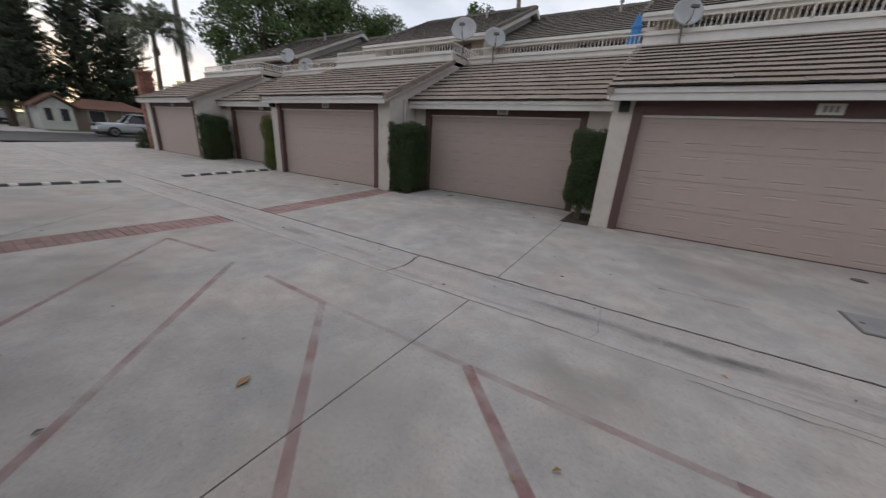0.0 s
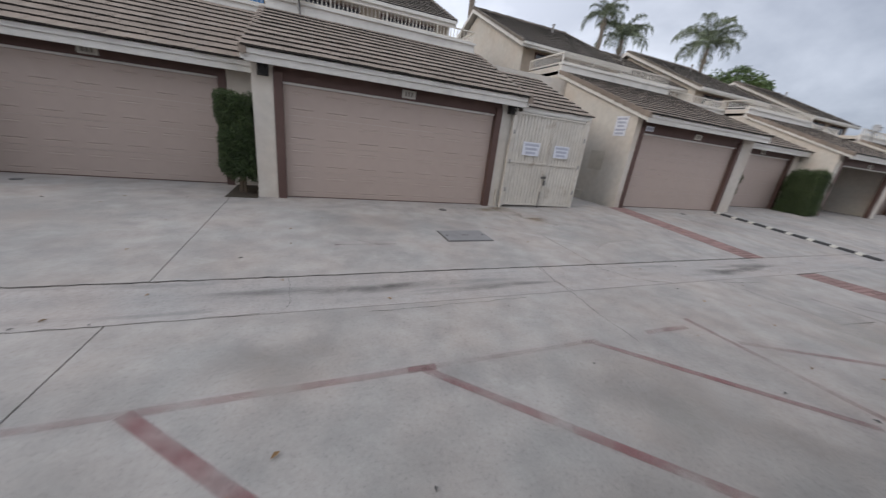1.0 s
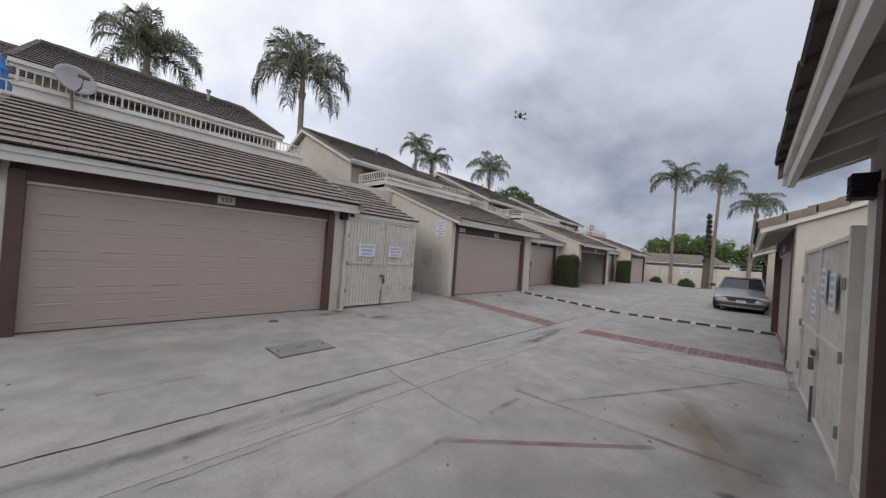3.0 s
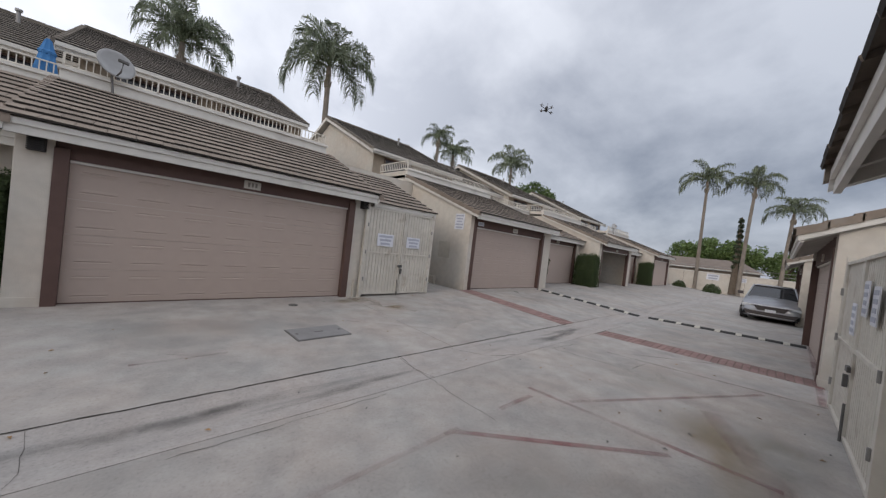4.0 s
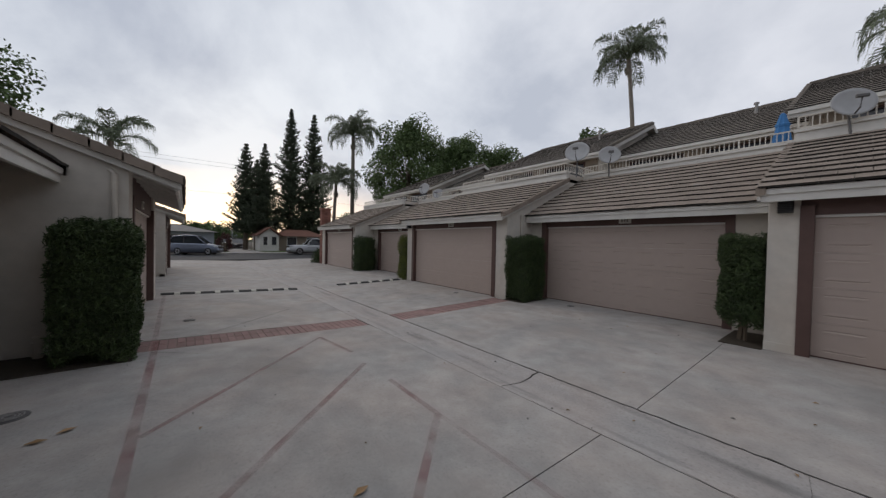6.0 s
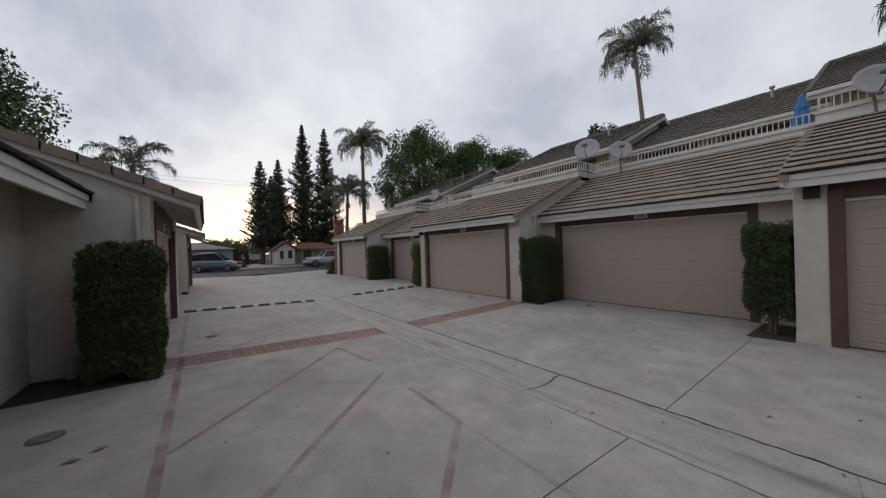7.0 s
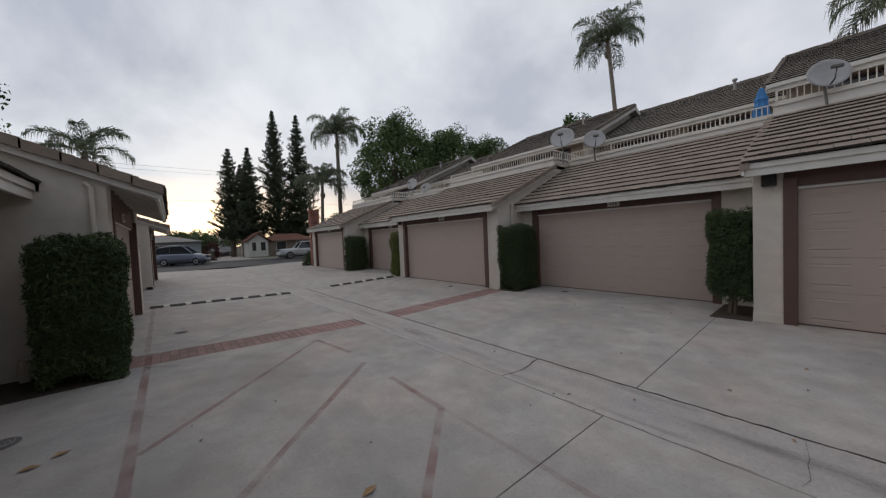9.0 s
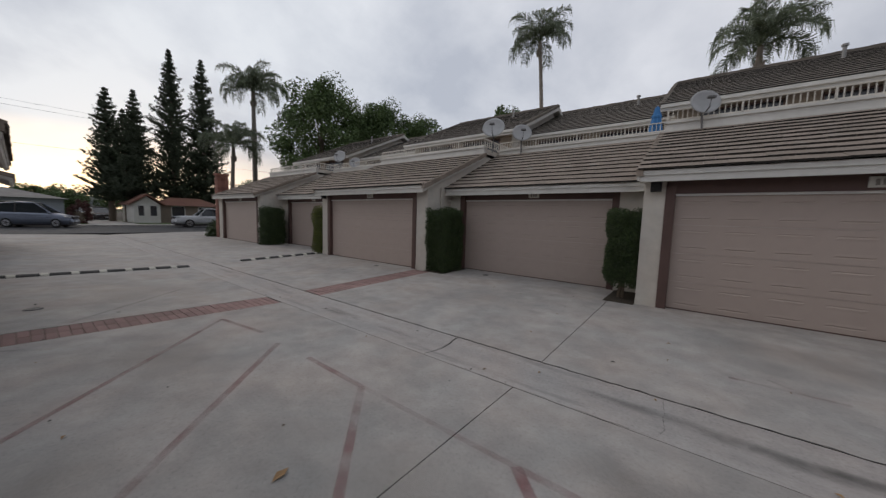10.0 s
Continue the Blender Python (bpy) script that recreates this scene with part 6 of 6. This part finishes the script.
bm = bmesh.new(); box(bm, -0.3, 3.83, -1.02, -0.97, -0.42, -0.382); part("threshold_strip", bm, RUBBER, wk)
od = thing("raised_garage_door", "garage door raised flat under the ceiling", "garage door")
for k in range(4):
    bm = bmesh.new(); box(bm, -0.3, 4.0, -3.1 + 0.56 * k, -2.56 + 0.56 * k, 1.90, 1.95, 0.004); part("section", bm, DOOR, od)
bench = thing("workbench", "cluttered workbench with a lime cutting mat", "workbench")
bm = bmesh.new(); box(bm, 3.30, 4.12, -3.6, -1.75, 0.44, 0.49, 0.004); part("worktop", bm, WOOD, bench)
bm = bmesh.new(); box(bm, 3.34, 3.80, -2.6, -1.82, 0.49, 0.497); part("cutting_mat", bm, LIME, bench)
for xx, yy in ((3.34, -1.8), (4.08, -1.8), (3.34, -3.55), (4.08, -3.55)):
    bm = bmesh.new(); tube(bm, [(xx, yy, -0.395), (xx, yy, 0.44)], 0.022); part("leg", bm, METAL, bench)
bm = bmesh.new(); box(bm, 3.34, 4.08, -3.5, -1.7, -0.1, -0.07); part("shelf", bm, WOOD, bench)
for zz in (0.95, 1.35):
    sh = thing("wall_shelf", "wooden wall shelf loaded with small parts", "shelf", "workshop shelves")
    bm = bmesh.new(); box(bm, 3.82, 4.143, -3.9, -0.95, zz, zz + 0.03, 0.003); part("board", bm, WOOD, sh)
    for yy in (-3.6, -2.4, -1.2):
        bm = bmesh.new(); box(bm, 4.10, 4.15, yy - .02, yy + .02, zz - .18, zz); part("bracket", bm, METAL, sh)
rj = random.Random(12)
STUFFM = [CARD, CLOUDY, METAL, BLUE, INK, PAPER, WOOD, GREEN, YELLOW, IRON]


def clutter(x0, x1, y0, y1, z, n, hmax, label, cat="box", nm="storage_box"):
    for _ in range(n):
        x, y = rj.uniform(x0, x1), rj.uniform(y0, y1)
        a, b, h = rj.uniform(.03, .09), rj.uniform(.04, .10), rj.uniform(.05, hmax)
        t = thing(nm, label, cat, "workshop clutter", (x, y, z))
        t.rotation_euler = (0, 0, rj.uniform(-.4, .4))
        m = STUFFM[rj.randrange(len(STUFFM))]
        bm = bmesh.new()
        if rj.random() < 0.5:
            box(bm, -a, a, -b, b, 0, h, 0.006); part("body", bm, m, t)
            bm = bmesh.new(); box(bm, -a - .004, a + .004, -b - .004, b + .004, h * .86, h + .004, 0.004); part("lid", bm, m, t)
        else:
            tube(bm, [(0, 0, 0), (0, 0, h * .8), (0, 0, h * .86)], a * .8, a * .7, 12); part("body", bm, m, t)
            bm = bmesh.new(); tube(bm, [(0, 0, h * .86), (0, 0, h)], a * .45, None, 12); part("cap", bm, INK, t)


clutter(3.40, 4.05, -3.4, -1.85, 0.497, 26, 0.22, "small workshop container among tools on a bench")
clutter(3.88, 4.08, -3.8, -1.05, 0.98, 26, 0.26, "small container on a crowded workshop shelf")
clutter(3.88, 4.08, -3.8, -1.05, 1.38, 26, 0.3, "small container on a crowded workshop shelf")
clutter(3.40, 4.0, -3.3, -1.8, -0.07, 10, 0.3, "boxed supplies under the bench")
clutter(3.66, 4.05, -1.7, -1.1, -0.395, 12, 0.45, "odds and ends on the garage floor")
bk = thing("bucket", "cloudy plastic bin by the garage door", "bin", at=(3.50, -1.32, -0.392))
bm = bmesh.new(); tube(bm, [(0, 0, 0), (0, 0, 0.16), (0, 0, 0.34)], 0.15, 0.19, 20); part("body", bm, CLOUDY, bk)
bm = bmesh.new(); tube(bm, [(0, 0, 0.33), (0, 0, 0.36)], 0.20, None, 20); part("rim", bm, CLOUDY, bk)
jr = thing("jar", "teal plastic jar with a white lid on a bin", "jar", at=(3.53, -1.30, -0.032))
bm = bmesh.new(); tube(bm, [(0, 0, 0), (0, 0, 0.15)], 0.075, None, 18); part("body", bm, GREEN, jr)
bm = bmesh.new(); tube(bm, [(0, 0, 0.15), (0, 0, 0.18)], 0.08, None, 18); part("lid", bm, PAPER, jr)
sp_ = thing("plywood_offcut", "upright plywood sheet leaning by the bench", "board", at=(3.42, -1.80, -0.392))
sp_.rotation_euler = (radians(7), 0, 0)
bm = bmesh.new(); box(bm, -0.13, 0.13, -0.02, 0.02, 0, 0.62, 0.003); part("sheet", bm, CARD, sp_)
bm = bmesh.new(); box(bm, 3.820, 3.829, -0.942, -0.934, -0.40, 1.82); part("door_seal", bm, FASCIA, wk)
TOOLS = (("hand_saw", "steel hand saw hung on the workshop wall", 0.16, 0.5, METAL), ("hammer", "claw hammer hung on the workshop wall", 0.05, 0.30, WOOD), ("level", "long spirit level hung on the workshop wall", 0.03, 0.6, YELLOW))
for k, (nm, lab, wd_, ln_, m_) in enumerate(TOOLS):
    t = thing(nm, lab, "tool", "hung tools", (4.13, -1.02 - 0.17 * k, 0.82))
    bm = bmesh.new(); prism(bm, [(-wd_ / 2, 0), (wd_ / 2, 0), (wd_ / 5, -ln_), (-wd_ / 5, -ln_)], -0.012, 0.004); part("blade" if k == 0 else "shaft", bm, m_, t)
    bm = bmesh.new(); box(bm, -0.03, 0.004, -0.055, 0.055, -0.02, 0.05, 0.008); part("grip" if k == 0 else "head", bm, WOOD if k == 0 else INK, t)
co = thing("cable_coil", "dark cable coil hung on the workshop wall", "cable", "hung tools", (4.12, -1.1, 0.12))
for q in range(3):
    bm = bmesh.new(); tube(bm, [(-0.012 * q, math.cos(a * 0.4488) * (0.13 - .012 * q), math.sin(a * 0.4488) * 0.19) for a in range(15)], 0.009, None, 6); part("loop", bm, INK, co)
tl = thing("tube_light", "lit fluorescent tube fitting over the workbench", "lamp")
EMIT = bpy.data.materials.new("tube_glow"); EMIT.use_nodes = True
EMIT.node_tree.nodes["Principled BSDF"].inputs["Emission Color"].default_value = (1.0, 0.93, 0.78, 1)
EMIT.node_tree.nodes["Principled BSDF"].inputs["Emission Strength"].default_value = 8.0
bm = bmesh.new(); box(bm, 3.86, 3.98, -2.9, -1.75, 1.30, 1.345, 0.006); part("housing", bm, PAPER, tl)
bm = bmesh.new(); tube(bm, [(3.92, -2.85, 1.285), (3.92, -1.80, 1.285)], 0.016); part("tube", bm, EMIT, tl)
ba = thing("backpack", "dark bag hanging on the workshop wall", "bag", at=(4.06, -1.45, 0.35))
bm = bmesh.new(); box(bm, -0.12, 0.07, -0.16, 0.16, -0.2, 0.22, 0.06); part("body", bm, INK, ba)
bm = bmesh.new(); box(bm, -0.16, -0.1, -0.11, 0.11, -0.15, 0.03, 0.03); part("pocket", bm, INK, ba)

# the open carport of the far row has a plain back wall
oc = tagged(new("garage_interior"), "empty open garage with pale walls", "garage", kind="structure")
bm = bmesh.new(); box(bm, 20.6, 26.2, 12.4, 12.55, -0.4, 2.3); part("wall_back", bm, STUCCO, oc)
bm = bmesh.new(); box(bm, 20.6, 26.2, 7.8, 12.5, 2.08, 2.16); part("ceiling", bm, STUCCO, oc)

# ---- quadcopter hovering over the alley ----
DRB = mat("drone_carbon", (0.03, 0.03, 0.032), rough=0.4, bump=0)
dr = thing("quadcopter", "small dark racing quadcopter hovering in the air", "drone", at=(8.45, 5.0, 5.35))
dr.rotation_euler = Euler((radians(14), radians(8), radians(30)))
bm = bmesh.new(); box(bm, -0.09, 0.09, -0.035, 0.035, -0.02, 0.035, 0.008); part("body", bm, DRB, dr)
bm = bmesh.new(); box(bm, -0.06, 0.06, -0.03, 0.03, 0.036, 0.075, 0.006); part("battery", bm, INK, dr)
bm = bmesh.new(); tube(bm, [(-0.09, 0, 0.03), (-0.14, 0, 0.12)], 0.005); part("antenna", bm, INK, dr)
for sx in (-1, 1):
    for sy in (-1, 1):
        bm = bmesh.new(); tube(bm, [(0, 0, 0), (sx * 0.14, sy * 0.14, 0)], 0.012, 0.009, 6); arm = part("arm", bm, DRB, dr)
        bm = bmesh.new(); tube(bm, [(sx * 0.14, sy * 0.14, -0.01), (sx * 0.14, sy * 0.14, 0.04)], 0.022, None, 10); part("motor", bm, IRON, arm)
        for q in range(3):
            a_ = 2 * math.pi * q / 3 + sx
            bm = bmesh.new(); tube(bm, [(sx * 0.14, sy * 0.14, 0.045), (sx * 0.14 + 0.075 * math.cos(a_), sy * 0.14 + 0.075 * math.sin(a_), 0.045)], 0.008, 0.004, 4); part("blade", bm, INK, arm)

# ---- fallen leaves and grit ----
DRY = mat("dry_leaf", (0.30, 0.19, 0.09), (0.20, 0.12, 0.06), rough=0.8, bump=0, rnd=0.4)
rl = random.Random(77)
for k in range(130):
    x, y = (rl.uniform(-9, 9), rl.uniform(-0.8, 7.4)) if k > 3 else ((-2.13, 0.79), (-2.55, -0.49), (-4.1, -1.1), (-4.2, -0.95))[k]
    s_ = rl.uniform(0.010, 0.032) if k > 3 else 0.07
    t = rl.uniform(0, 6.28)
    vs = [Vector((-s_, 0, 0.002)), Vector((0, -s_ * .45, 0.012)), Vector((s_, 0, 0.004)), Vector((0, s_ * .45, 0.014))]
    vs = [Matrix.Rotation(t, 3, "Z") @ v + Vector((x, y, lift(y, x) + 0.006)) for v in vs]
    o = mesh_ob("fallen_leaf", vs, [(0, 1, 2), (0, 2, 3)], DRY if k % 2 or k < 4 else IRON)
    tagged(o, "small dry brown leaf lying on the concrete", "leaf", "fallen leaves")
